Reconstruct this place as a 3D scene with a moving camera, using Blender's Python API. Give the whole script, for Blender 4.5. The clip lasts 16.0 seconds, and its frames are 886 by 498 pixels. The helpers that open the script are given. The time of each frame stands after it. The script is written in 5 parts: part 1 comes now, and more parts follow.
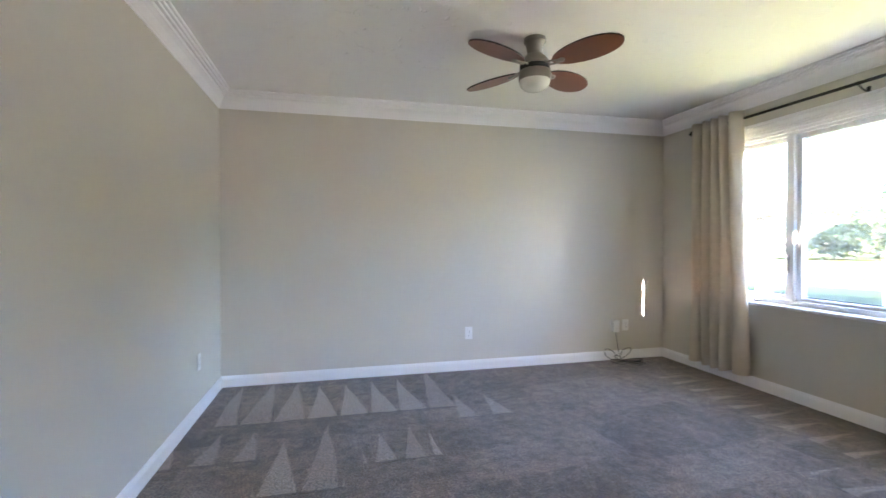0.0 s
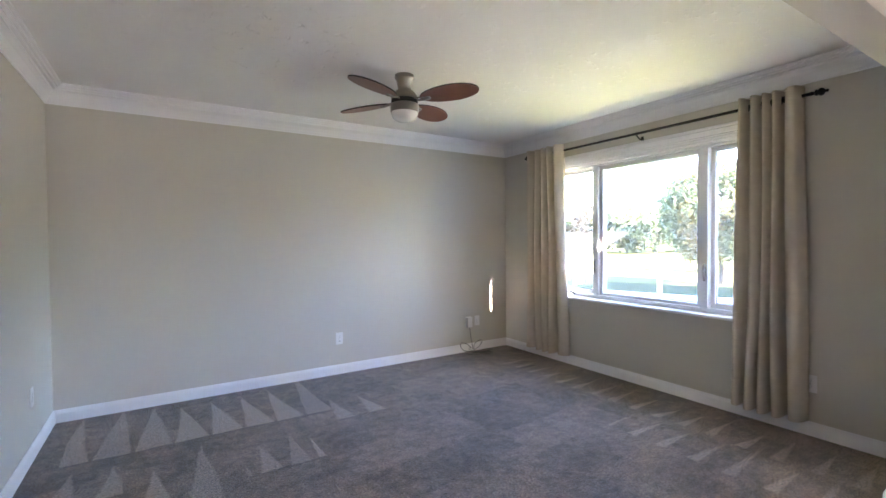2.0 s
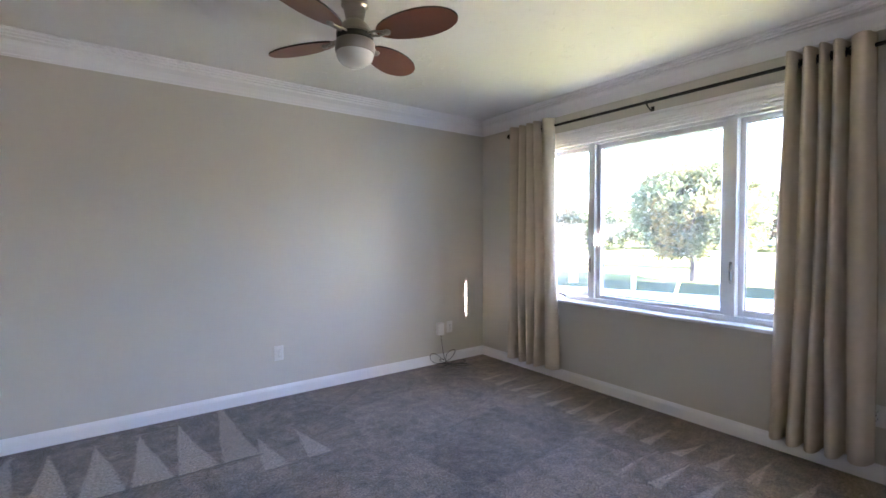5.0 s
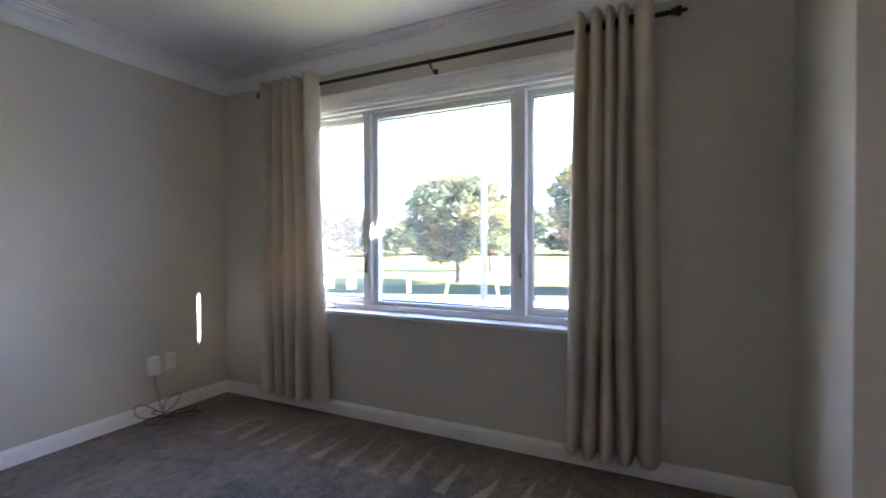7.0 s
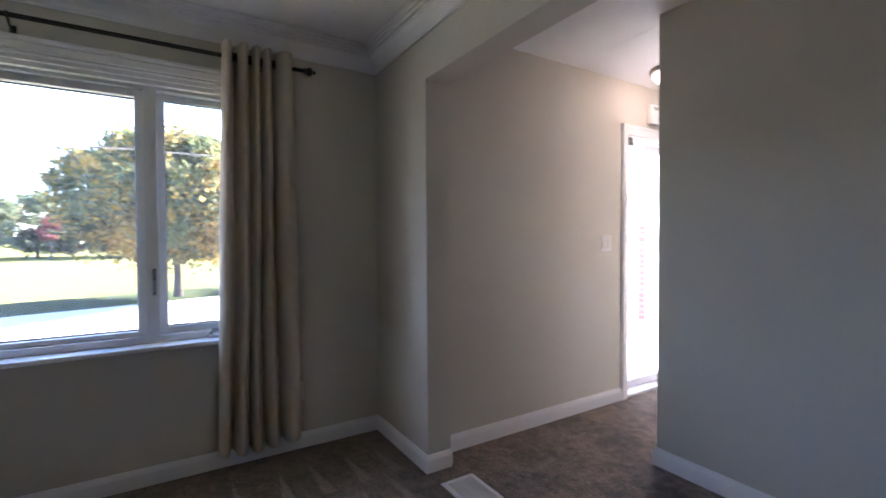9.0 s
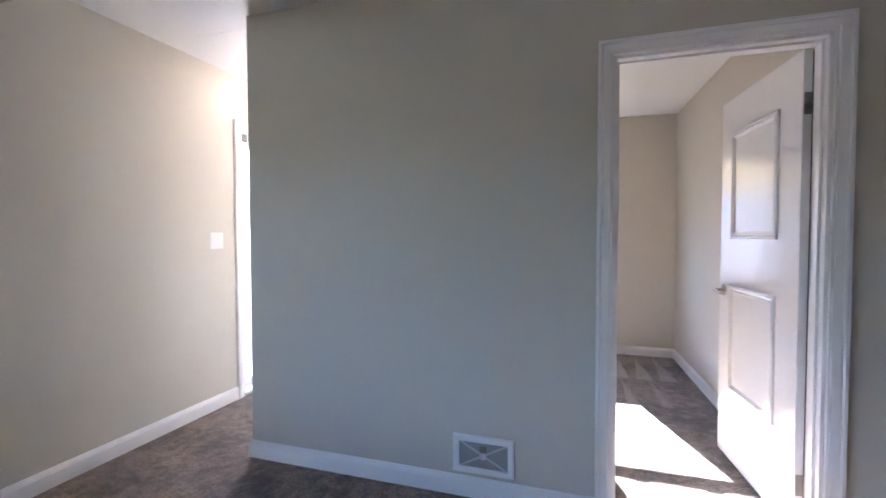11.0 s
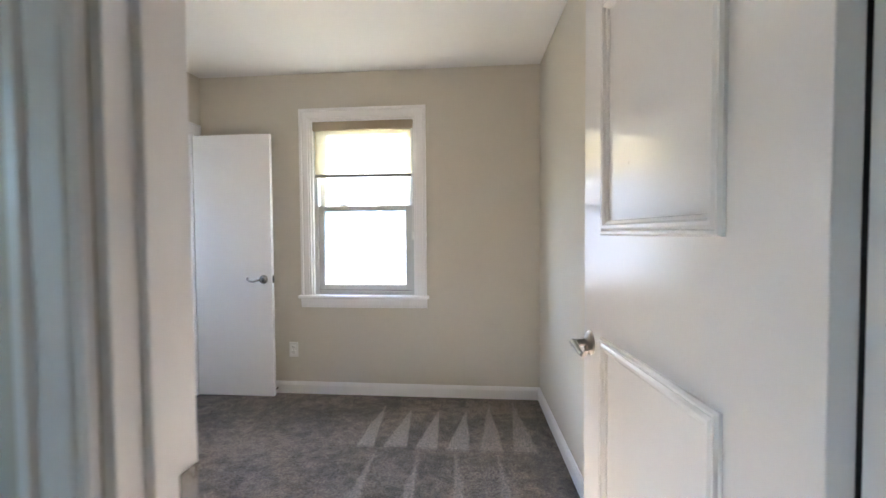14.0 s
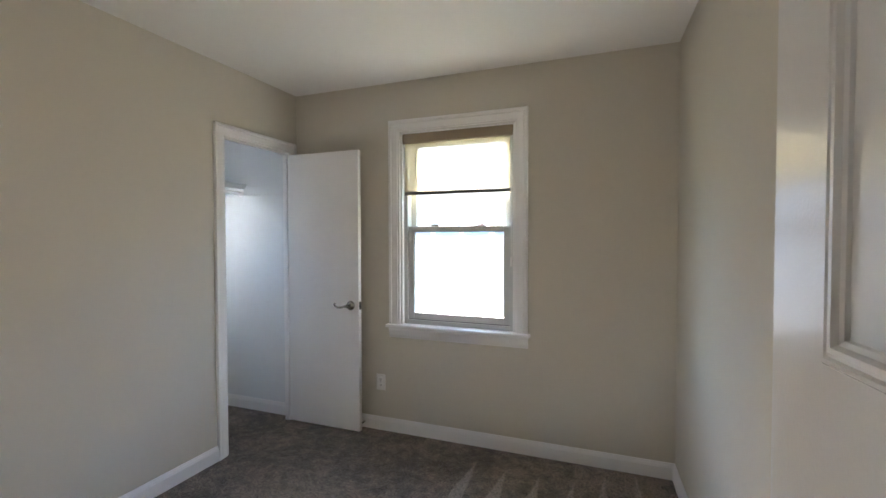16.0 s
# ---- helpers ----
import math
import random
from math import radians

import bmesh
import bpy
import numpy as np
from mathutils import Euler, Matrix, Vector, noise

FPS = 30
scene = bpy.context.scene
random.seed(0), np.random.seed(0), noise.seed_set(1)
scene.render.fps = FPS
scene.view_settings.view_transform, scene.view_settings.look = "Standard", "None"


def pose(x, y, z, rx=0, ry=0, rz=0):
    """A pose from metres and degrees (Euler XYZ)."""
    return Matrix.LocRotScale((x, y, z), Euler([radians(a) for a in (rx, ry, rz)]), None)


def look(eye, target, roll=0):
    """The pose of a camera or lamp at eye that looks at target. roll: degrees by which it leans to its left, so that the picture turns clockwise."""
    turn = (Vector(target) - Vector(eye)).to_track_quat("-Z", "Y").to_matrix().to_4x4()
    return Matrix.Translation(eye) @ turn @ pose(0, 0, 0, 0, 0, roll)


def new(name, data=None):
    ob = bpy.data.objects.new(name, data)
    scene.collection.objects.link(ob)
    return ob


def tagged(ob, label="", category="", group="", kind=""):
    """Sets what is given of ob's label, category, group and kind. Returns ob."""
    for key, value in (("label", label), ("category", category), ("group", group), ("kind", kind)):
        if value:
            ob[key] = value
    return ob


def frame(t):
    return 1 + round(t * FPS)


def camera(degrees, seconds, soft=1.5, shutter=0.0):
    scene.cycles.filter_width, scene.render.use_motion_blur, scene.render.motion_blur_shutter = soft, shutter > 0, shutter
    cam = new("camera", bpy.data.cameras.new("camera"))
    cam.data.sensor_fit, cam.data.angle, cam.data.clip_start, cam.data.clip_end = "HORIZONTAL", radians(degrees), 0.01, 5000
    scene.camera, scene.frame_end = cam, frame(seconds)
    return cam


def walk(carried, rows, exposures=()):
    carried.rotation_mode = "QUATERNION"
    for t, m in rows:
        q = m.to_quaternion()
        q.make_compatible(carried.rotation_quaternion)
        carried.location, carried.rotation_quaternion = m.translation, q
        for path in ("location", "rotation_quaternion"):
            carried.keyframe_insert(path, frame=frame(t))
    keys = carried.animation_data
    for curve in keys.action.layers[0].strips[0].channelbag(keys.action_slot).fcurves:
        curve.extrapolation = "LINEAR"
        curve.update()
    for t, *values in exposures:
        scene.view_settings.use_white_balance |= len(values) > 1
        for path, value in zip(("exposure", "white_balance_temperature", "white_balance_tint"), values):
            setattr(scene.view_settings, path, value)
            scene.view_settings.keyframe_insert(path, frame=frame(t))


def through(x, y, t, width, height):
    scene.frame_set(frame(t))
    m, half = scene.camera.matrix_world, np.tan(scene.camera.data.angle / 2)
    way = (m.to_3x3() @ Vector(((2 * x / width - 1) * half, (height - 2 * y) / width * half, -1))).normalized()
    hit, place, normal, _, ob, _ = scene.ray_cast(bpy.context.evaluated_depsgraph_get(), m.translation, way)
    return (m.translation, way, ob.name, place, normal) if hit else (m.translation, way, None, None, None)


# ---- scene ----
cam = camera(89.9, 16.0, shutter=0.3)
PATH = [
    (0, (-0.057, 0.263, 1.202), (0.41, 2.208, 1.175), -0.1),
    (0.5, (-0.214, 0.232, 1.241), (0.564, 2.074, 1.207), -0.3),
    (1, (-0.275, 0.17, 1.272), (0.691, 1.921, 1.237), -0.4),
    (1.5, (-0.293, 0.075, 1.3), (0.749, 1.781, 1.264), -0.5),
    (2, (-0.305, 0.043, 1.316), (0.764, 1.732, 1.274), -0.5),
    (2.5, (-0.293, 0.055, 1.322), (0.791, 1.736, 1.275), -0.3),
    (3, (-0.28, 0.115, 1.313), (0.817, 1.787, 1.261), -0.3),
    (5.5, (0.326, 0.86, 1.257), (1.578, 2.419, 1.196), -0.0),
    (6, (0.52, 0.997, 1.205), (1.904, 2.44, 1.161), -0.2),
    (6.5, (0.74, 1.119, 1.192), (2.333, 2.328, 1.157), -0.4),
    (7, (0.899, 1.222, 1.168), (2.699, 2.094, 1.139), -0.2),
    (7.5, (0.902, 1.423, 1.213), (2.878, 1.726, 1.155), -0.2),
    (8, (0.825, 1.6, 1.188), (2.811, 1.366, 1.16), -0.3),
    (8.5, (0.692, 1.74, 1.194), (2.571, 1.054, 1.188), -0.5),
    (9, (0.594, 1.853, 1.251), (2.295, 0.801, 1.206), -0.3),
    (9.5, (0.496, 1.93, 1.245), (1.92, 0.526, 1.207), -0.2),
    (10, (0.394, 1.904, 1.249), (1.505, 0.241, 1.206), -0.3),
    (10.2, (0.356, 1.859, 1.253), (1.349, 0.124, 1.206), -0.2),
    (12.3, (0.083, 0.926, 1.251), (0.345, -1.055, 1.173), -0.7),
    (12.5, (0.042, 0.786, 1.238), (0.272, -1.199, 1.16), -0.8),
    (13, (-0.05, 0.52, 1.229), (0.147, -1.469, 1.158), -0.8),
    (13.5, (-0.149, 0.183, 1.212), (0.036, -1.807, 1.136), -0.5),
    (14, (-0.218, -0.044, 1.236), (-0.025, -2.034, 1.166), -0.4),
    (14.5, (-0.298, -0.309, 1.259), (-0.02, -2.289, 1.191), -0.4),
    (15, (-0.317, -0.468, 1.31), (0.188, -2.402, 1.243), -0.3),
    (15.5, (-0.293, -0.537, 1.341), (0.355, -2.428, 1.285), -0.2),
    (16, (-0.279, -0.557, 1.373), (0.441, -2.423, 1.323), -0.1),
]
EXPOSURES = ((0, 6.3, 6350, 25), (3, 6.05, 6250, 29), (5.5, 5.85, 6150, 30), (6, 5.7, 6100, 30), (6.5, 5.45, 6050, 31), (7, 5.2, 6050, 31), (7.5, 5.28, 6050, 32), (8, 5.07, 6050, 32), (9, 4.7, 5950, 30), (10, 5.6, 5900, 29), (10.2, 5.62, 5850, 28), (12.5, 5.55, 5600, 20), (13.5, 5.8, 5700, 16), (14.5, 5.3, 5950, 11), (15, 5.12, 5950, 11), (15.5, 4.98, 5950, 11), (16, 4.86, 5950, 11))
walk(cam, [(t, look(eye, target, roll)) for t, eye, target, roll in PATH], exposures=EXPOSURES)

# ---- light ----
SUN_AZ, SUN_EL = 160.7, 27.9   # degrees clockwise from north (+y), above the horizon
world = bpy.data.worlds.new("sky")
scene.world = world
world.use_nodes = True
_wn = world.node_tree
_sky = _wn.nodes.new("ShaderNodeTexSky")
_sky.sky_type, _sky.sun_disc = "NISHITA", False
_sky.sun_elevation, _sky.sun_rotation = radians(SUN_EL), radians(SUN_AZ)
_sky.ozone_density, _sky.dust_density = 3.0, 0.4
_wn.links.new(_sky.outputs["Color"], _wn.nodes["Background"].inputs["Color"])
_wn.nodes["Background"].inputs["Strength"].default_value = 0.105
sun = new("sun", bpy.data.lights.new("sun", "SUN"))
sun.data.energy, sun.data.angle, sun.data.color = 4.6, radians(0.5), (1.0, 0.94, 0.85)
_ca = math.cos(radians(SUN_EL))
sun.matrix_world = look((0, 0, 30), (-math.sin(radians(SUN_AZ)) * _ca, -math.cos(radians(SUN_AZ)) * _ca, 30 - math.sin(radians(SUN_EL))))


# ---- materials ----
def links(m, a, b):
    m.node_tree.links.new(a, b)


def node(m, kind, **values):
    n = m.node_tree.nodes.new(kind)
    for k, v in values.items():
        n.inputs[k].default_value = v
    return n


def math_node(m, op, a, b=0.0, clamp=False):
    n = m.node_tree.nodes.new("ShaderNodeMath")
    n.operation, n.use_clamp = op, clamp
    for i, v in enumerate((a, b)):
        if isinstance(v, (int, float)):
            n.inputs[i].default_value = v
        else:
            links(m, v, n.inputs[i])
    return n.outputs[0]


def mix_colour(m, fac, a, b, blend="MIX"):
    n = m.node_tree.nodes.new("ShaderNodeMix")
    n.data_type, n.blend_type = "RGBA", blend
    for slot, v in ((0, fac), (6, a), (7, b)):
        if isinstance(v, tuple):
            n.inputs[slot].default_value = (*v, 1)
        elif isinstance(v, (int, float)):
            n.inputs[slot].default_value = v
        else:
            links(m, v, n.inputs[slot])
    return n.outputs[2]


def surf(name, col, rough=0.5, metal=0.0, var=0.05, scale=2.0, fine=40.0, bump=0.0, bscale=300.0, sheen=0.0, uneven=0.16):
    """A painted, woven or metal surface: colour drifting at two scales, uneven gloss, fine relief."""
    m = bpy.data.materials.new(name)
    m.use_nodes = True
    b = m.node_tree.nodes["Principled BSDF"]
    pos = node(m, "ShaderNodeNewGeometry").outputs["Position"]
    big = node(m, "ShaderNodeTexNoise", Scale=scale, Detail=3.0)
    small = node(m, "ShaderNodeTexNoise", Scale=fine, Detail=2.0)
    for n in (big, small):
        links(m, pos, n.inputs["Vector"])
    drift = math_node(m, "ADD", math_node(m, "MULTIPLY", big.outputs["Fac"], 0.65), math_node(m, "MULTIPLY", small.outputs["Fac"], 0.35))
    dark = tuple(c * (1 - var) for c in col)
    light = tuple(min(1, c * (1 + var)) for c in col)
    links(m, mix_colour(m, drift, dark, light), b.inputs["Base Color"])
    links(m, math_node(m, "ADD", math_node(m, "MULTIPLY", big.outputs["Fac"], uneven), rough - uneven / 2, True), b.inputs["Roughness"])
    b.inputs["Metallic"].default_value = metal
    if sheen:
        b.inputs["Sheen Weight"].default_value = sheen
    if bump:
        tex = node(m, "ShaderNodeTexNoise", Scale=bscale, Detail=3.0)
        links(m, pos, tex.inputs["Vector"])
        bn = node(m, "ShaderNodeBump", Strength=bump, Distance=0.002)
        links(m, tex.outputs["Fac"], bn.inputs["Height"])
        links(m, bn.outputs["Normal"], b.inputs["Normal"])
    return m


def carpet(name, base, rows, mottle=1.0):
    """Cut-pile carpet: tufts, worn drifts, and the wedges of pile that a vacuum cleaner has turned.
    rows: axis along which the wedges repeat, start, end, wide end, pointed end, spacing, width."""
    m = bpy.data.materials.new(name)
    m.use_nodes = True
    b = m.node_tree.nodes["Principled BSDF"]
    pos = node(m, "ShaderNodeNewGeometry").outputs["Position"]
    wob = node(m, "ShaderNodeTexNoise", Scale=1.5, Detail=2.0)
    rag = node(m, "ShaderNodeTexNoise", Scale=45.0, Detail=2.0)
    tuft = node(m, "ShaderNodeTexNoise", Scale=85.0, Detail=4.0, Roughness=0.78)
    drift = node(m, "ShaderNodeTexNoise", Scale=2.6, Detail=6.0, Roughness=0.68)
    for n in (wob, rag, tuft, drift):
        links(m, pos, n.inputs["Vector"])
    sep = node(m, "ShaderNodeSeparateXYZ")
    links(m, pos, sep.inputs[0])
    mask = groove = None
    for n_row, (axis, u0, u1, v0, v1, step, wide) in enumerate(rows):
        u, v = (sep.outputs[0], sep.outputs[1]) if axis == "x" else (sep.outputs[1], sep.outputs[0])
        sway = math_node(m, "SUBTRACT", wob.outputs["Fac"], 0.5)
        u = math_node(m, "ADD", u, math_node(m, "MULTIPLY", sway, 0.05))
        u = math_node(m, "ADD", u, math_node(m, "MULTIPLY", v, 0.015))
        v = math_node(m, "ADD", v, math_node(m, "MULTIPLY", sway, 0.08))
        cells = math_node(m, "DIVIDE", u, step)
        rnd = m.node_tree.nodes.new("ShaderNodeTexWhiteNoise")
        rnd.noise_dimensions = "1D"
        links(m, math_node(m, "ADD", math_node(m, "FLOOR", cells), 17.3 * n_row + 0.5), rnd.inputs["W"])
        dice = rnd.outputs["Value"]
        k = math_node(m, "DIVIDE", math_node(m, "SUBTRACT", v, v0), v1 - v0)
        lean = math_node(m, "MULTIPLY", math_node(m, "MULTIPLY", math_node(m, "SUBTRACT", dice, 0.5), k), 0.45)
        w = math_node(m, "ABSOLUTE", math_node(m, "ADD", math_node(m, "SUBTRACT", math_node(m, "FRACT", cells), 0.5), lean))
        w = math_node(m, "ADD", w, math_node(m, "MULTIPLY", math_node(m, "SUBTRACT", rag.outputs["Fac"], 0.5), 0.07))
        reach = math_node(m, "ADD", 0.85, math_node(m, "MULTIPLY", dice, 0.45))
        edge = math_node(m, "MULTIPLY", math_node(m, "SUBTRACT", 1.0, math_node(m, "MULTIPLY", k, reach)), 0.5 * wide)
        tri = math_node(m, "MULTIPLY", math_node(m, "SUBTRACT", edge, w), 16.0, True)
        tri = math_node(m, "MULTIPLY", tri, math_node(m, "ADD", 0.6, math_node(m, "MULTIPLY", dice, 0.4)))
        for lo, what in ((0.0, k), (u0, u)):
            tri = math_node(m, "MULTIPLY", tri, math_node(m, "GREATER_THAN", what, lo))
        tri = math_node(m, "MULTIPLY", tri, math_node(m, "LESS_THAN", u, u1))
        mask = tri if mask is None else math_node(m, "MAXIMUM", mask, tri)
        if axis == "x":
            # the ragged groove where each stroke began
            off = math_node(m, "ABSOLUTE", math_node(m, "ADD", math_node(m, "SUBTRACT", v, v0 - 0.012), math_node(m, "MULTIPLY", math_node(m, "SUBTRACT", rag.outputs["Fac"], 0.5), 0.05)))
            line = math_node(m, "SUBTRACT", 1.0, math_node(m, "DIVIDE", off, 0.016), True)
            line = math_node(m, "MULTIPLY", math_node(m, "MULTIPLY", line, math_node(m, "GREATER_THAN", u, u0)), math_node(m, "LESS_THAN", u, u1))
            groove = line if groove is None else math_node(m, "MAXIMUM", groove, line)
    lo = tuple(c * 0.52 for c in base)
    hi = tuple(c * 1.42 for c in base)
    mid = node(m, "ShaderNodeTexNoise", Scale=15.0, Detail=6.0, Roughness=0.68)
    links(m, pos, mid.inputs["Vector"])
    shade = math_node(m, "ADD", math_node(m, "MULTIPLY", drift.outputs["Fac"], 2.2 * mottle), math_node(m, "MULTIPLY", mid.outputs["Fac"], 2.6 * mottle))
    # broad straight passes of the vacuum cleaner, each laying the pile its own way
    turn = node(m, "ShaderNodeMapping")
    turn.inputs["Rotation"].default_value = (0, 0, radians(-7))
    links(m, pos, turn.inputs["Vector"])
    sep2 = node(m, "ShaderNodeSeparateXYZ")
    links(m, turn.outputs[0], sep2.inputs[0])
    sway2 = math_node(m, "MULTIPLY", math_node(m, "SUBTRACT", wob.outputs["Fac"], 0.5), 0.12)
    gx = math_node(m, "FLOOR", math_node(m, "DIVIDE", math_node(m, "ADD", sep2.outputs[0], sway2), 0.93))
    gy = math_node(m, "FLOOR", math_node(m, "ADD", math_node(m, "DIVIDE", math_node(m, "ADD", sep2.outputs[1], sway2), 0.34), math_node(m, "MULTIPLY", gx, 0.37)))
    dice2 = m.node_tree.nodes.new("ShaderNodeTexWhiteNoise")
    dice2.noise_dimensions = "1D"
    links(m, math_node(m, "ADD", math_node(m, "MULTIPLY", gx, 13.7), gy), dice2.inputs["W"])
    shade = math_node(m, "ADD", shade, math_node(m, "MULTIPLY", dice2.outputs["Value"], 0.45))
    shade = math_node(m, "SUBTRACT", shade, 2.4 * mottle - 0.22, True)
    col = mix_colour(m, shade, lo, hi)
    if mask is not None:
        col = mix_colour(m, math_node(m, "MULTIPLY", mask, 0.85), col, tuple(c * k for c, k in zip(base, (2.15, 2.28, 2.4))))
    if groove is not None:
        col = mix_colour(m, math_node(m, "MULTIPLY", groove, 0.55), col, tuple(c * 0.4 for c in base))
    speck = math_node(m, "MAXIMUM", math_node(m, "ADD", math_node(m, "MULTIPLY", tuft.outputs["Fac"], 5.0), -1.5), 0.3)
    col = mix_colour(m, 1.0, col, speck, "MULTIPLY")
    links(m, col, b.inputs["Base Color"])
    b.inputs["Roughness"].default_value = 0.95
    b.inputs["Sheen Weight"].default_value = 0.3
    b.inputs["Specular IOR Level"].default_value = 0.08
    bn = node(m, "ShaderNodeBump", Strength=0.9, Distance=0.006)
    links(m, math_node(m, "ADD", tuft.outputs["Fac"], math_node(m, "MULTIPLY", drift.outputs["Fac"], 0.6)), bn.inputs["Height"])
    links(m, bn.outputs["Normal"], b.inputs["Normal"])
    return m


def glazing(name):
    m = bpy.data.materials.new(name)
    m.use_nodes = True
    m.node_tree.nodes.remove(m.node_tree.nodes["Principled BSDF"])
    clear = node(m, "ShaderNodeBsdfTransparent", Color=(0.95, 0.97, 0.96, 1))
    gloss = node(m, "ShaderNodeBsdfGlossy", Roughness=0.02)
    edge = node(m, "ShaderNodeLayerWeight", Blend=0.5)
    gleam = math_node(m, "ADD", math_node(m, "MULTIPLY", math_node(m, "POWER", edge.outputs["Facing"], 5.0), 0.93), 0.035)
    mix = node(m, "ShaderNodeMixShader")
    links(m, gleam, mix.inputs[0])
    links(m, clear.outputs[0], mix.inputs[1])
    links(m, gloss.outputs[0], mix.inputs[2])
    # faint translucent veil imitates lens glare over the bright outdoors
    glare = node(m, "ShaderNodeBsdfTranslucent", Color=(0.9, 0.9, 0.9, 1))
    veil_mix = node(m, "ShaderNodeMixShader", Fac=0.016)
    links(m, mix.outputs[0], veil_mix.inputs[1])
    links(m, glare.outputs[0], veil_mix.inputs[2])
    links(m, veil_mix.outputs[0], m.node_tree.nodes["Material Output"].inputs["Surface"])
    return m


def cloth(name, col, through, clear, weave):
    """Woven cloth that lets some light through."""
    m = bpy.data.materials.new(name)
    m.use_nodes = True
    m.node_tree.nodes.remove(m.node_tree.nodes["Principled BSDF"])
    pos = node(m, "ShaderNodeNewGeometry").outputs["Position"]
    waves = []
    for axis in ("Y", "Z"):
        w = node(m, "ShaderNodeTexWave", Scale=weave, Distortion=1.5, Detail=2.0)
        w.bands_direction = axis
        links(m, pos, w.inputs["Vector"])
        waves.append(w.outputs["Fac"])
    blot = node(m, "ShaderNodeTexNoise", Scale=25.0, Detail=4.0)
    links(m, pos, blot.inputs["Vector"])
    f = math_node(m, "ADD", math_node(m, "MULTIPLY", math_node(m, "ADD", waves[0], waves[1]), 0.25), math_node(m, "MULTIPLY", blot.outputs["Fac"], 0.5))
    c = mix_colour(m, f, tuple(x * 0.82 for x in col), tuple(min(1, x * 1.12) for x in col))
    bn = node(m, "ShaderNodeBump", Strength=0.35, Distance=0.002)
    links(m, f, bn.inputs["Height"])
    dif, tra = node(m, "ShaderNodeBsdfDiffuse"), node(m, "ShaderNodeBsdfTranslucent")
    for s in (dif, tra):
        links(m, c, s.inputs["Color"])
        links(m, bn.outputs["Normal"], s.inputs["Normal"])
    mix = node(m, "ShaderNodeMixShader", Fac=through)
    links(m, dif.outputs[0], mix.inputs[1])
    links(m, tra.outputs[0], mix.inputs[2])
    last = mix.outputs[0]
    if clear:
        holes, mix2 = node(m, "ShaderNodeBsdfTransparent"), node(m, "ShaderNodeMixShader", Fac=clear)
        links(m, last, mix2.inputs[1])
        links(m, holes.outputs[0], mix2.inputs[2])
        last = mix2.outputs[0]
    links(m, last, m.node_tree.nodes["Material Output"].inputs["Surface"])
    return m


def leaves(name, dark, light, odd, share):
    """Foliage: every leaf its own tint, some turned to the autumn colour."""
    m = bpy.data.materials.new(name)
    m.use_nodes = True
    b = m.node_tree.nodes["Principled BSDF"]
    geo = node(m, "ShaderNodeNewGeometry")
    col = mix_colour(m, geo.outputs["Random Per Island"], dark, light)
    patch = node(m, "ShaderNodeTexNoise", Scale=0.55, Detail=3.0)
    links(m, geo.outputs["Position"], patch.inputs["Vector"])
    turned = math_node(m, "ADD", math_node(m, "MULTIPLY", patch.outputs["Fac"], 1.6), math_node(m, "MULTIPLY", geo.outputs["Random Per Island"], 0.4))
    turned = math_node(m, "MULTIPLY", math_node(m, "SUBTRACT", turned, 1.38 - share), 6.0, True)
    tint = mix_colour(m, turned, col, odd)
    links(m, tint, b.inputs["Base Color"])
    b.inputs["Roughness"].default_value = 0.7
    b.inputs["Specular IOR Level"].default_value = 0.06
    thin = node(m, "ShaderNodeBsdfTranslucent")
    links(m, tint, thin.inputs["Color"])
    mix = node(m, "ShaderNodeMixShader", Fac=0.42)
    links(m, b.outputs[0], mix.inputs[1])
    links(m, thin.outputs[0], mix.inputs[2])
    links(m, mix.outputs[0], m.node_tree.nodes["Material Output"].inputs["Surface"])
    return m


def ground_cover(name, a, b_, c, scale):
    m = bpy.data.materials.new(name)
    m.use_nodes = True
    b = m.node_tree.nodes["Principled BSDF"]
    pos = node(m, "ShaderNodeNewGeometry").outputs["Position"]
    big = node(m, "ShaderNodeTexNoise", Scale=scale, Detail=6.0, Roughness=0.6)
    small = node(m, "ShaderNodeTexNoise", Scale=scale * 60, Detail=4.0)
    for n in (big, small):
        links(m, pos, n.inputs["Vector"])
    col = mix_colour(m, big.outputs["Fac"], a, b_)
    col = mix_colour(m, math_node(m, "MULTIPLY", small.outputs["Fac"], 0.5), col, c)
    links(m, col, b.inputs["Base Color"])
    b.inputs["Roughness"].default_value = 0.9
    b.inputs["Specular IOR Level"].default_value = 0.0
    bn = node(m, "ShaderNodeBump", Strength=0.6, Distance=0.03)
    links(m, small.outputs["Fac"], bn.inputs["Height"])
    links(m, bn.outputs["Normal"], b.inputs["Normal"])
    return m


def brushed(name, col, rough):
    m = surf(name, col, rough, 1.0, 0.06, 8.0, 60.0)
    return m


WALL = surf("greige_wall_paint", (0.597, 0.562, 0.482), 0.62, 0, 0.035, 1.2, 30, 0.10, 260)
CEIL = surf("ceiling_paint", (0.86, 0.85, 0.83), 0.8, 0, 0.03, 1.0, 20, 0.22, 120)
_nt = CEIL.node_tree
_bn = next(n for n in _nt.nodes if n.type == "BUMP")
_fl = node(CEIL, "ShaderNodeTexNoise", Scale=17.0, Detail=5.0, Roughness=0.6)
links(CEIL, next(n for n in _nt.nodes if n.type == "NEW_GEOMETRY").outputs["Position"], _fl.inputs["Vector"])
_fleck = math_node(CEIL, "MULTIPLY", math_node(CEIL, "SUBTRACT", _fl.outputs["Fac"], 0.60), 9.0, True)
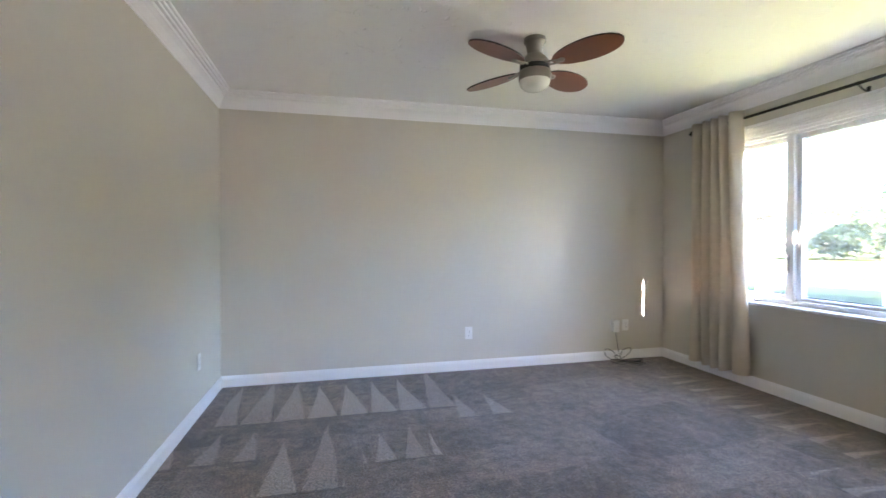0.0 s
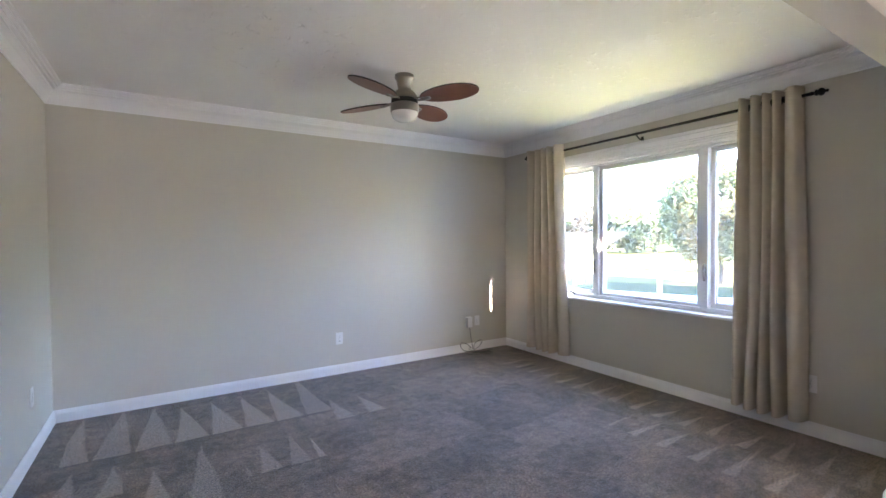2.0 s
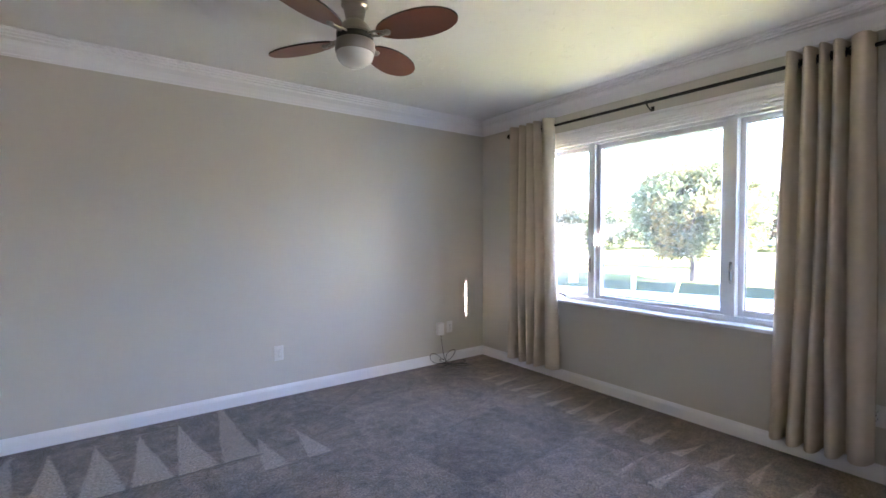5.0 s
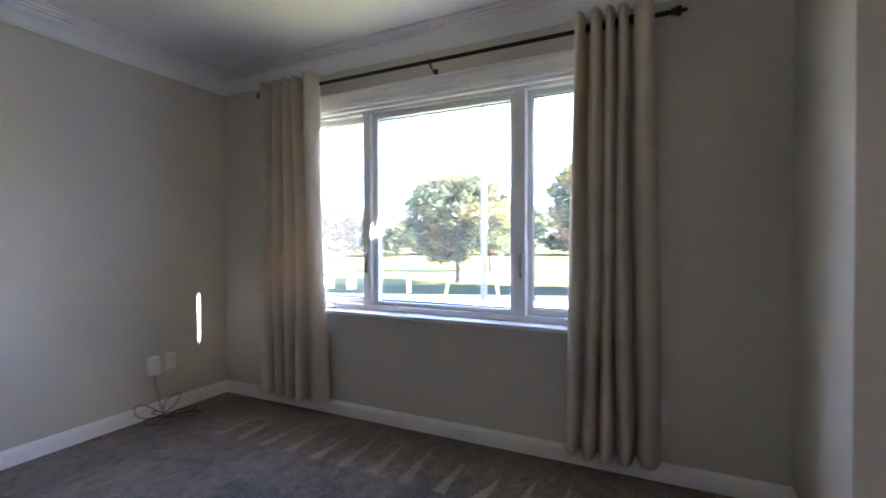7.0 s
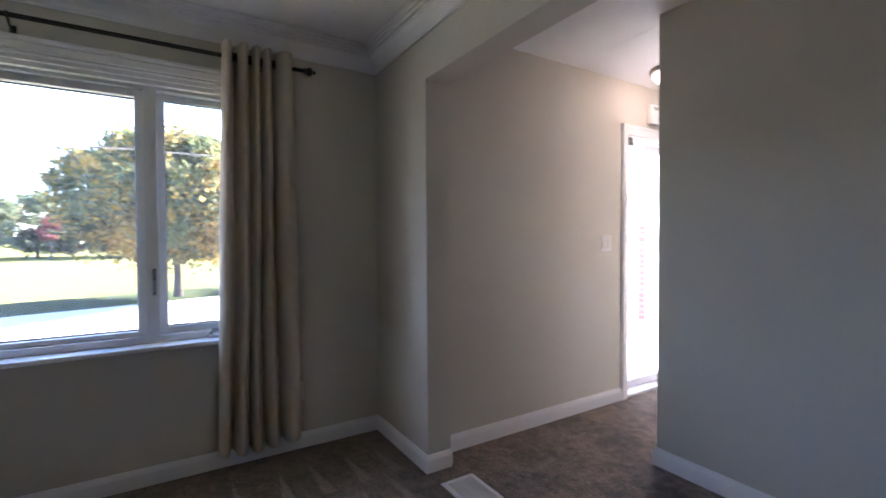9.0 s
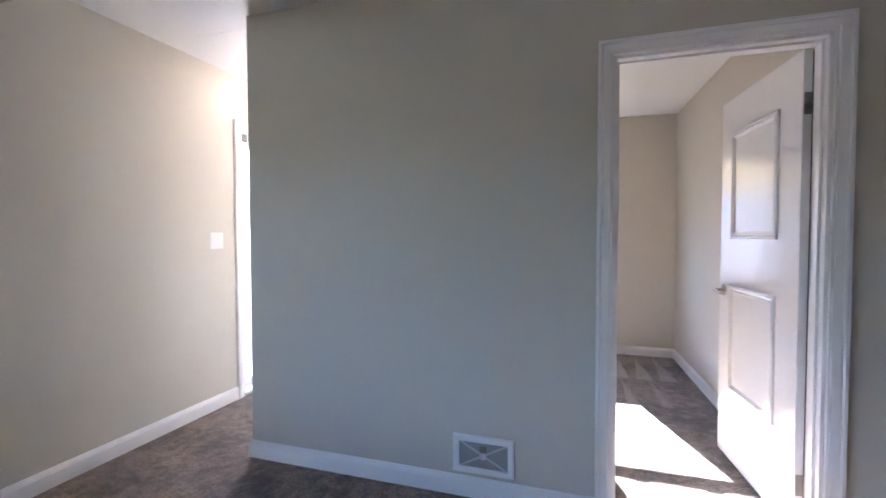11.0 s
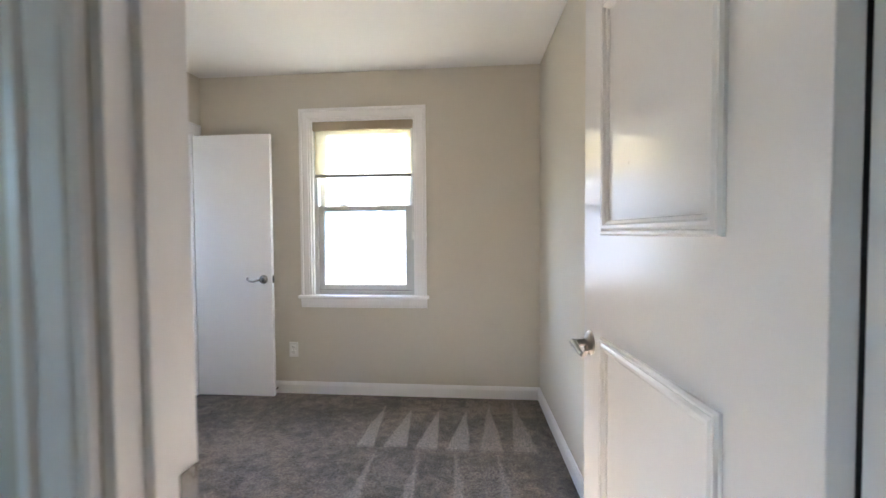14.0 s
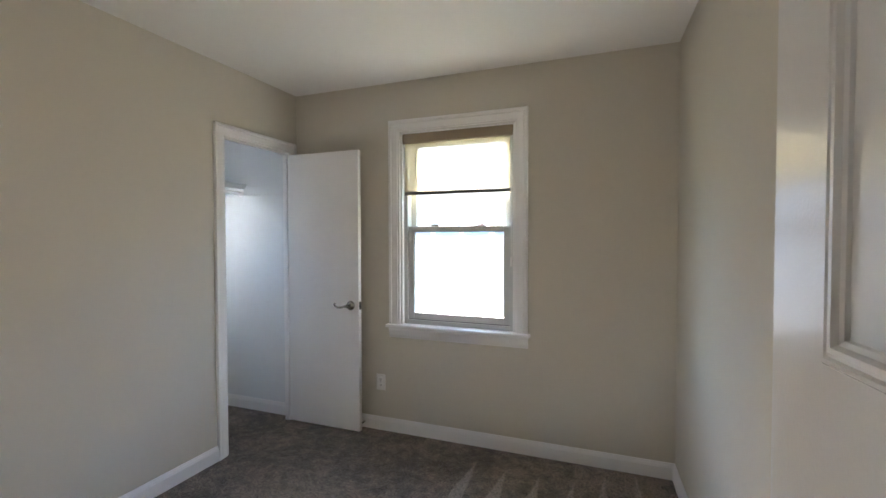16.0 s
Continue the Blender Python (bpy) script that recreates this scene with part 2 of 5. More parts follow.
_bn2 = node(CEIL, "ShaderNodeBump", Strength=0.8, Distance=0.006)
links(CEIL, _fleck, _bn2.inputs["Height"])
links(CEIL, _bn.outputs["Normal"], _bn2.inputs["Normal"])
links(CEIL, _bn2.outputs["Normal"], _nt.nodes["Principled BSDF"].inputs["Normal"])
PLAIN_CEIL = surf("smooth_ceiling_paint", (0.86, 0.85, 0.83), 0.8, 0, 0.03, 1.0, 20, 0.2, 120)
CLOSET = surf("closet_paint", (0.74, 0.76, 0.77), 0.55, 0, 0.03, 1.0, 30, 0.1, 260)
TRIM = surf("white_trim_paint", (0.85, 0.845, 0.84), 0.32, 0, 0.03, 3.0, 60, 0.05, 180)
DOOR = surf("white_door_paint", (0.83, 0.825, 0.82), 0.17, 0, 0.02, 3.0, 60, 0.13, 150, uneven=0.03)
VINYL = surf("white_vinyl", (0.74, 0.745, 0.75), 0.35, 0, 0.03, 3.0, 60)
# white vinyl greyed in its colour for the backlit bedroom sashes
SASH = surf("backlit_toned_vinyl", (0.56, 0.57, 0.55), 0.4, 0, 0.03, 3.0, 60)
# rubber seals, and the painted shade in the bedroom door's hinge gap
SEAL_AND_GAP = surf("dark_seal_and_gap_shade", (0.05, 0.05, 0.055), 0.6)
PLASTIC = surf("white_plastic", (0.78, 0.77, 0.74), 0.35, 0, 0.02)
SLOT = surf("dark_slot", (0.03, 0.03, 0.03), 0.6)
NICKEL = brushed("brushed_nickel", (0.34, 0.312, 0.28), 0.32)
STEEL = brushed("satin_steel", (0.27, 0.26, 0.25), 0.26)
ZINC = surf("zinc_duct", (0.36, 0.355, 0.345), 0.5, 0.25, 0.12, 12)
PALE_ZINC = surf("pale_zinc", (0.6, 0.595, 0.58), 0.45, 0.2, 0.1, 15)
GREYBAR = surf("grey_metal_bar", (0.16, 0.15, 0.13), 0.5)
BRONZE = surf("dark_bronze", (0.025, 0.022, 0.02), 0.38, 0.7, 0.2, 20)
BLADE = surf("mahogany_blade", (0.20, 0.075, 0.045), 0.38, 0, 0.25, 5, 60)
RIM = surf("dark_blade_rim", (0.035, 0.02, 0.015), 0.5)
BOWL = surf("opal_glass", (0.82, 0.81, 0.78), 0.2, 0, 0.02)
CORD = surf("black_cord", (0.02, 0.02, 0.02), 0.5)
GLASS = glazing("window_glass")
LINEN = cloth("cream_linen", (0.69, 0.605, 0.495), 0.15, 0.0, 180.0)
SHADE = cloth("cream_screen_fabric", (0.76, 0.69, 0.47), 0.012, 0.45, 400.0)
TAUPE = surf("taupe_fabric_valance", (0.34, 0.28, 0.20), 0.8, 0, 0.05, 4, 90, 0.2, 500)
CARPET_L = carpet("brown_cut_pile_living", (0.170, 0.129, 0.094), (
    ("x", -0.79, 0.87, 3.42, 4.36, 0.215, 0.97), ("x", -0.98, -0.42, 2.88, 3.32, 0.21, 0.66), ("x", -0.42, 0.02, 2.50, 3.28, 0.20, 0.98), ("x", 0.12, 0.56, 2.70, 3.12, 0.165, 0.80), ("x", 0.78, 1.22, 3.19, 3.68, 0.25, 0.62), ("x", -0.8, 0.2, 1.85, 2.35, 0.3, 0.6), ("y", 0.7, 3.7, 2.74, 3.14, 0.19, 0.42), ("y", 0.8, 2.1, 2.33, 2.80, 0.20, 0.40)))
CARPET_H = carpet("brown_cut_pile_hall", (0.168, 0.122, 0.092), (), 1.45)
CARPET_B = carpet("brown_cut_pile_bedroom", (0.163, 0.135, 0.104), (("x", -0.58, 0.5, -2.52, -3.32, 0.19, 0.80), ("x", -0.56, 0.4, -1.9, -2.55, 0.24, 0.4)), 1.35)
GRASS = ground_cover("mown_grass", (0.082, 0.086, 0.029), (0.096, 0.100, 0.035), (0.106, 0.108, 0.043), 0.25)
# grass darkened in its colour to hold the shadow along the road
SHADOW_GRASS = ground_cover("shadow_toned_grass", (0.028, 0.038, 0.019), (0.034, 0.044, 0.022), (0.04, 0.05, 0.026), 0.4)
# paler than the other grass: an unseen reflector for the living room ceiling
BOUNCE_LAWN = ground_cover("bounce_lawn", (0.148, 0.146, 0.052), (0.168, 0.166, 0.06), (0.19, 0.184, 0.07), 0.5)
ASPHALT = ground_cover("pale_asphalt", (0.27, 0.262, 0.25), (0.33, 0.32, 0.30), (0.40, 0.39, 0.37), 0.5)
CONCRETE = ground_cover("concrete", (0.36, 0.35, 0.33), (0.42, 0.41, 0.39), (0.48, 0.47, 0.45), 0.8)
BARK = surf("bark", (0.05, 0.04, 0.033), 0.9, 0, 0.3, 3, 15, 0.8, 20)
GOLD = leaves("turning_maple_leaves", (0.066, 0.082, 0.034), (0.092, 0.108, 0.044), (0.31, 0.205, 0.05), 0.40)
MAPLE = leaves("maple_leaves", (0.078, 0.096, 0.046), (0.104, 0.122, 0.056), (0.24, 0.175, 0.065), 0.32)
HEDGE = leaves("far_leaves", (0.07, 0.09, 0.05), (0.12, 0.14, 0.07), (0.28, 0.21, 0.08), 0.10)
RUSSET = leaves("russet_far_leaves", (0.10, 0.085, 0.055), (0.15, 0.12, 0.075), (0.26, 0.16, 0.08), 0.25)
REDLEAF = leaves("red_leaves", (0.15, 0.045, 0.04), (0.19, 0.07, 0.055), (0.18, 0.09, 0.055), 0.1)
POLE = surf("weathered_pole", (0.15, 0.13, 0.11), 0.85, 0, 0.15, 2, 20)
POST = surf("white_post_paint", (0.7, 0.7, 0.68), 0.5)
YELLOW = surf("yellow_guy_guard", (0.75, 0.6, 0.08), 0.5)
BLUEGREY = surf("blue_grey_slats", (0.22, 0.28, 0.40), 0.6)
SIDING = surf("white_siding", (0.60, 0.60, 0.62), 0.55, 0, 0.03, 0.8, 10)
# neighbour's white siding, the shade of its near side put into the colour
FAR_SIDING = surf("shade_toned_lap_siding", (0.27, 0.262, 0.28), 0.9, 0, 0.05, 0.8, 10)
ROOF = surf("grey_shingle", (0.12, 0.115, 0.11), 0.9, 0, 0.25, 2, 12)
BRICK = surf("red_brick", (0.26, 0.075, 0.058), 0.85, 0, 0.25, 6, 25, 0.5, 60)
MORTAR = surf("mortar", (0.32, 0.29, 0.26), 0.9)
FROST = cloth("frosted_storm_panel", (0.90, 0.89, 0.86), 0.8, 0.0, 30.0)
for _m in (BARK, POLE, FAR_SIDING):
    _m.node_tree.nodes["Principled BSDF"].inputs["Specular IOR Level"].default_value = 0.1
ORANGE = surf("orange_leaf", (0.55, 0.2, 0.05), 0.7)


# ---- building helpers ----
def finish(name, bm, mat, smooth=False):
    bmesh.ops.recalc_face_normals(bm, faces=bm.faces)
    me = bpy.data.meshes.new(name)
    bm.to_mesh(me)
    bm.free()
    me.materials.append(mat)
    if smooth:
        for p in me.polygons:
            p.use_smooth = True
        me.set_sharp_from_angle(angle=radians(35))
    return new(name, me)


def thing(name, m, label, category, group="", kind=""):
    ob = new(name)
    ob.empty_display_size = 0.05
    ob.matrix_basis = m
    return tagged(ob, label, category, group, kind)


def part(name, bm, mat, parent, label="", smooth=False):
    ob = finish(name, bm, mat, smooth)
    ob.parent = parent
    return tagged(ob, label)


def setting(name, bm, mat, label="", smooth=False, category=""):
    return tagged(finish(name, bm, mat, smooth), label, category, kind="structure")


def box(bm, x0, x1, y0, y1, z0, z1, bev=0.0, m=None):
    mat = Matrix.LocRotScale(((x0 + x1) / 2, (y0 + y1) / 2, (z0 + z1) / 2), None, (x1 - x0, y1 - y0, z1 - z0))
    r = bmesh.ops.create_cube(bm, size=1, matrix=(m @ mat) if m else mat)
    if bev:
        bmesh.ops.bevel(bm, geom=list({e for v in r["verts"] for e in v.link_edges}), offset=bev, segments=2, profile=0.5, affect="EDGES")
    return bm


def boxes(*rows, bev=0.0):
    bm = bmesh.new()
    for r in rows:
        box(bm, *r, bev=bev)
    return bm


def lathe(bm, rings, seg=28, m=Matrix(), close=True):
    """Turns (radius, height) rings about z."""
    loops = []
    for r, z in rings:
        loops.append([bm.verts.new(m @ Vector((r * math.cos(2 * math.pi * i / seg), r * math.sin(2 * math.pi * i / seg), z))) for i in range(seg)])
    for a, b in zip(loops, loops[1:]):
        for i in range(seg):
            bm.faces.new((a[i], a[(i + 1) % seg], b[(i + 1) % seg], b[i]))
    if close:
        bm.faces.new(loops[0])
        bm.faces.new(loops[-1][::-1])
    return bm


def tube(bm, pts, r, seg=10):
    """A round bar along points; r may be one radius or one for each point."""
    pts = [Vector(p) for p in pts]
    rs = r if isinstance(r, (list, tuple)) else [r] * len(pts)
    loops, side = [], None
    for i, p in enumerate(pts):
        d = (pts[min(i + 1, len(pts) - 1)] - pts[max(i - 1, 0)]).normalized()
        ref = side if side is not None else (Vector((0, 0, 1)) if abs(d.z) < 0.9 else Vector((1, 0, 0)))
        side = (ref - d * ref.dot(d)).normalized()
        up = d.cross(side)
        loops.append([bm.verts.new(p + (side * math.cos(2 * math.pi * k / seg) + up * math.sin(2 * math.pi * k / seg)) * rs[i]) for k in range(seg)])
    for a, b in zip(loops, loops[1:]):
        for k in range(seg):
            bm.faces.new((a[k], a[(k + 1) % seg], b[(k + 1) % seg], b[k]))
    bm.faces.new(loops[0])
    bm.faces.new(loops[-1][::-1])
    return bm


def sweep(bm, profile, path, normal, closed=False):
    """Carries a moulding's profile (out, along the normal) round a mitred path; out is to the left of the way, seen from the normal."""
    path = [Vector(p) for p in path]
    nrm = Vector(normal)
    n = len(path)
    rings = []
    for i, p in enumerate(path):
        ds = []
        if closed or i > 0:
            ds.append((p - path[i - 1]).normalized())
        if closed or i < n - 1:
            ds.append((path[(i + 1) % n] - p).normalized())
        sides = [nrm.cross(d) for d in ds]
        m = sides[0] if len(sides) == 1 else (sides[0] + sides[1]) / (1 + sides[0].dot(sides[1]))
        rings.append([bm.verts.new(p + m * a + nrm * b) for a, b in profile])
    k = len(profile)
    for i in range(n if closed else n - 1):
        a, b = rings[i], rings[(i + 1) % n]
        for j in range(k):
            bm.faces.new((a[j], a[(j + 1) % k], b[(j + 1) % k], b[j]))
    if not closed:
        bm.faces.new(rings[0])
        bm.faces.new(rings[-1][::-1])
    return bm


def wall(name, axis, face, back, u0, u1, z1, holes=(), mat=None, label=""):
    """An upright wall with openings cut through it. axis: the one across the wall; holes: (u0, u1, z0, z1)."""
    us = sorted({u0, u1, *(h[0] for h in holes), *(h[1] for h in holes)})
    zs = sorted({0.0, z1, *(h[2] for h in holes), *(h[3] for h in holes)})
    bm = bmesh.new()
    seen = {}

    def vert(u, z, w):
        k = (round(u, 5), round(z, 5), w)
        if k not in seen:
            seen[k] = bm.verts.new((w, u, z) if axis == "x" else (u, w, z))
        return seen[k]

    def filled(i, j):
        if not (0 <= i < len(us) - 1 and 0 <= j < len(zs) - 1):
            return False
        cu, cz = (us[i] + us[i + 1]) / 2, (zs[j] + zs[j + 1]) / 2
        return not any(h[0] < cu < h[1] and h[2] < cz < h[3] for h in holes)

    for i in range(len(us) - 1):
        for j in range(len(zs) - 1):
            if not filled(i, j):
                continue
            q = [(us[i], zs[j]), (us[i + 1], zs[j]), (us[i + 1], zs[j + 1]), (us[i], zs[j + 1])]
            bm.faces.new([vert(u, z, face) for u, z in q])
            bm.faces.new([vert(u, z, back) for u, z in q[::-1]])
            for (di, dj), (a, b) in zip(((0, -1), (1, 0), (0, 1), (-1, 0)), zip(q, q[1:] + q[:1])):
                if not filled(i + di, j + dj):
                    bm.faces.new([vert(*a, face), vert(*b, face), vert(*b, back), vert(*a, back)])
    return setting(name, bm, mat or WALL, label)


# ---- plan, metres: x east, y north ----
W, E, N = -1.0, 3.3, 4.285          # living room's west, east and north faces
HN, HB, JX, HZ = 0.69, 0.545, 2.64, 2.093   # header: front, back, jamb, underside
CZ = 2.455                          # ceilings
P0, P1, PX = -0.42, -0.54, 2.036     # partition: front, back, east end
D0, D1, DZ = -0.621, 0.142, 2.005   # bedroom doorway
XD = 2.775                          # entry wall
F0, F1, FZ = -2.08, -1.175, 2.052    # front doorway
BE, BS = 1.998, -3.345              # bedroom's east and south faces
HW = -2.1                           # hall's west end
OUT = 0.16                          # thickness of outer walls
WY0, WY1, WZ0, WZ1 = 1.40, 3.66, 0.715, 2.09   # picture window's opening
BX0, BX1, BZ0, BZ1 = 0.308, 1.115, 0.77, 2.105  # bedroom window's opening
C0, C1, CLZ = -3.245, -2.655, 2.01  # closet doorway


def west_x(y):
    """The bedroom's west wall runs slightly out of square."""
    return -0.61 - 0.045 * (y - BS)


# ---- structure ----
setting("floor", boxes((W, E, HB, N, -0.12, 0)), CARPET_L, "brown cut-pile carpet with vacuum marks")
setting("floor_hall", boxes((HW, XD, P1, HB, -0.12, 0), (PX, XD, -2.3, P1, -0.12, 0)), CARPET_H, "worn brown cut-pile carpet in the hall")
setting("floor_bedroom", boxes((-0.9, 2.95, BS, P1, -0.12, -0.0005)), CARPET_B, "taupe cut-pile carpet with vacuum marks")
setting("ceiling", boxes((W - 0.1, E + OUT, HN, N + OUT, CZ, CZ + 0.15)), CEIL, "white textured ceiling")
setting("ceiling_hall", boxes((HW - 0.1, XD + OUT, -2.4, HN, CZ + 0.001, CZ + 0.15)), PLAIN_CEIL, "white hall ceiling")
setting("ceiling_bedroom", boxes((-0.95, 3.05, BS - OUT, P1, CZ, CZ + 0.14)), PLAIN_CEIL, "white bedroom ceiling")
wall("wall_north", "y", N, N + OUT, W - 0.1, E + OUT, CZ)
wall("wall_west", "x", W, W - 0.1, HB, N, CZ)
wall("wall_east", "x", E, E + OUT, HB, N, CZ, [(WY0, WY1, WZ0, WZ1)])
wall("wall_header", "y", HN, HB, W, E, CZ, [(W, JX, 0, HZ)], label="greige wall with a wide cased opening into the hall")
wall("wall_entry", "x", XD, XD + OUT, -2.4, HB, CZ, [(F0, F1, 0, FZ)])
wall("wall_partition", "y", P0, P1, HW, PX, CZ, [(D0, D1, 0, DZ), (-1.75, -0.992, 0, DZ)])
wall("wall_hall_west", "x", HW, HW - 0.1, P1, HN, CZ)
wall("wall_hall_north", "y", HB + 0.001, HN - 0.001, HW, W - 0.1, CZ)
wall("wall_bedroom_east", "x", BE, PX - 0.002, BS, P1, CZ, [(C0, C1, 0, CLZ)])
wall("wall_south", "y", BS, BS - OUT, -1.0, 3.05, CZ, [(BX0, BX1, BZ0, BZ1)])
wall("wall_vestibule", "y", -2.3, -2.4, PX, XD, CZ)
_bm = bmesh.new()
_q = [(west_x(BS), BS), (west_x(P1), P1), (-0.95, P1), (-0.95, BS)]
_lo, _hi = ([_bm.verts.new((x, y, z)) for x, y in _q] for z in (0, CZ))
_bm.faces.new(_lo)
_bm.faces.new(_hi)
for _i in range(4):
    _bm.faces.new((_lo[_i], _lo[(_i + 1) % 4], _hi[(_i + 1) % 4], _hi[_i]))
setting("wall_bedroom_west", _bm, WALL)
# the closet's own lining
setting("wall_closet_south", boxes((PX, 2.95, BS + 0.001, BS + 0.035, 0, CZ)), CLOSET, "pale painted closet wall")
# unseen opening added in the east lining so daylight brightens the closet
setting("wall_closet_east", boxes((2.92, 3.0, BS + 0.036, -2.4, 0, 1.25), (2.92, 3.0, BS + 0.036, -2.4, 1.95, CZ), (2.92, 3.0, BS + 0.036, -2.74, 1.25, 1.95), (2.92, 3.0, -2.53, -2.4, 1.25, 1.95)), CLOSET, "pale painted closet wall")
setting("wall_closet_north", boxes((PX, 2.919, -2.43, -2.402, 0, CZ)), CLOSET, "pale painted closet wall")
setting("wall_closet_inner", boxes((PX + 0.0005, PX + 0.02, -2.66, -2.431, 0, CZ), (PX + 0.0005, PX + 0.02, C0, -2.66, CLZ, CZ)), CLOSET, "pale painted closet wall")

BASE = [(0, 0), (0.015, 0), (0.015, 0.068), (0.0125, 0.072), (0.0125, 0.077), (0.008, 0.085), (0.006, 0.093), (0, 0.093)]
UP = (0, 0, 1)


def baseboard(*path, tall=1.0):
    setting("baseboard", sweep(bmesh.new(), [(a, b * tall) for a, b in BASE], [(x, y, 0) for x, y in path], UP), TRIM, "white moulded baseboard", category="baseboard")


baseboard((JX, HB), (JX, HN), (E, HN), (E, N), (W, N), (W, HB))
baseboard((XD, F1 + 0.068), (XD, HB), (JX + 0.001, HB), tall=1.05)
baseboard((D1 + 0.063, P0), (PX, P0), (PX, -2.3), tall=1.04)
baseboard((-0.917, P0), (D0 - 0.063, P0))
baseboard((BE, C1 + 0.073), (BE, P1), (D1 + 0.063, P1))
baseboard((west_x(-1.4), -1.4), (west_x(BS), BS), (BE, BS))
baseboard((PX + 0.02, BS + 0.036), (2.92, BS + 0.036), (2.92, -2.43))

CROWN = [(0, 0), (0, -0.135), (0.012, -0.135), (0.014, -0.124), (0.020, -0.120), (0.026, -0.104), (0.044, -0.076), (0.070, -0.055), (0.076, -0.053), (0.078, -0.036),
         (0.104, -0.036), (0.106, -0.024), (0.130, -0.024), (0.132, -0.011), (0.156, -0.011), (0.158, 0)]
setting("crown_moulding", sweep(bmesh.new(), [(a * 0.72, b) for a, b in CROWN], [(E, HN, CZ - 0.0005), (E, N, CZ - 0.0005), (W, N, CZ - 0.0005), (W, HN, CZ - 0.0005)], UP, True), TRIM, "white stepped crown moulding", category="crown moulding")

CASE = [(0, 0), (0, 0.011), (0.006, 0.014), (0.012, 0.012), (0.016, 0.016), (0.046, 0.019), (0.052, 0.016), (0.057, 0.023), (0.070, 0.023), (0.073, 0.019), (0.073, 0)]


def casing(name, axis, at, out, u0, u1, top, bottom=0.0, profile=None):
    """Trim round an opening in the wall plane axis = at; out: +1 or -1, the side on which it stands proud."""
    n = Vector((out, 0, 0)) if axis == "x" else Vector((0, out, 0))
    up = Vector((0, 0, 1))
    right = n.cross(up)
    a, b = (u0, u1) if (right.y if axis == "x" else right.x) < 0 else (u1, u0)
    pt = (lambda u, z: (at, u, z)) if axis == "x" else (lambda u, z: (u, at, z))
    return sweep(bmesh.new(), profile or CASE, [pt(a, bottom), pt(a, top), pt(b, top), pt(b, bottom)], n)


def doorway(name, axis, face, back, u0, u1, top, sides=(1, -1), stop=0.0, wide=1.0):
    """Casings on both faces, jamb lining and stop of a doorway."""
    lo, hi = min(face, back), max(face, back)
    trim = [(a * wide, b) for a, b in CASE]
    d = thing(name, Matrix(), "white painted door frame with moulded casing", "door frame", kind="structure")
    if 1 in sides:
        part("casing", casing(name, axis, hi, 1, u0, u1, top, 0.0, trim), TRIM, d)
    if -1 in sides:
        part("casing", casing(name, axis, lo, -1, u0, u1, top, 0.0, trim), TRIM, d)
    t = 0.014
    rows = [(u0, u0 + t, 0, top), (u1 - t, u1, 0, top), (u0 + t, u1 - t, top - t, top)]
    for a, b, z0, z1 in rows:
        r = (lo + 0.001, hi - 0.001, a, b, z0, z1) if axis == "x" else (a, b, lo + 0.001, hi - 0.001, z0, z1)
        part("jamb", boxes(r, bev=0.002), TRIM, d)
    if stop:
        s0, s1 = stop, stop + 0.035
        for a, b, z0, z1 in [(u0 + t, u0 + t + 0.011, 0, top - t), (u1 - t - 0.011, u1 - t, 0, top - t), (u0 + t + 0.011, u1 - t - 0.011, top - t - 0.011, top - t)]:
            r = (s0, s1, a, b, z0, z1) if axis == "x" else (a, b, s0, s1, z0, z1)
            part("stop", boxes(r, bev=0.002), TRIM, d)
    return d


_bf = doorway("door_frame_bedroom", "y", P0, P1, D0, D1, DZ, stop=-0.49, wide=0.863)
part("strike_plate", boxes((D1 - 0.0165, D1 - 0.0138, -0.535, -0.505, 0.90, 0.965), bev=0.001), STEEL, _bf, "steel strike plate")
doorway("door_frame_hall", "y", P0, P1, -1.75, -0.992, DZ, sides=(1,), stop=-0.49)
doorway("door_frame_front", "x", XD, XD + OUT, F0, F1, FZ, sides=(-1,), stop=XD + 0.05)
_cf = doorway("door_frame_closet", "x", BE, PX, C0, C1, CLZ, sides=(-1,))
part("strike_plate", boxes((BE + 0.008, BE + 0.035, C1 - 0.0165, C1 - 0.014, 0.86, 0.93), bev=0.001), BRONZE, _cf, "dark strike plate")


def lever(parent, x, y, z, out, way, mat):
    """A door lever: rose, neck and a curling grip. out: the side (+1/-1 in y) it stands on; way: +1/-1 along x."""
    h = part("lever_handle", lathe(bmesh.new(), [(0.033, 0), (0.033, 0.004), (0.029, 0.009), (0.020, 0.012), (0.012, 0.016), (0.0095, 0.022), (0.0095, 0.045), (0.011, 0.052)], 24, Matrix.Translation((x, y, z)) @ Matrix.Rotation(radians(-90 * out), 4, "X")), mat, parent, "satin metal lever handle", True)
    yy = y + 0.047 * out
    pts = [(x - 0.012 * way, yy, z), (x, yy, z + 0.002), (x + 0.03 * way, yy, z - 0.004), (x + 0.055 * way, yy, z - 0.012), (x + 0.078 * way, yy, z - 0.012), (x + 0.098 * way, yy, z - 0.003), (x + 0.108 * way, yy, z + 0.008), (x + 0.103 * way, yy, z + 0.016), (x + 0.095 * way, yy, z + 0.013)]
    part("grip", tube(bmesh.new(), pts, [0.008, 0.0095, 0.0072, 0.0068, 0.0064, 0.006, 0.0052, 0.0045, 0.0038], 12), mat, h, smooth=True)


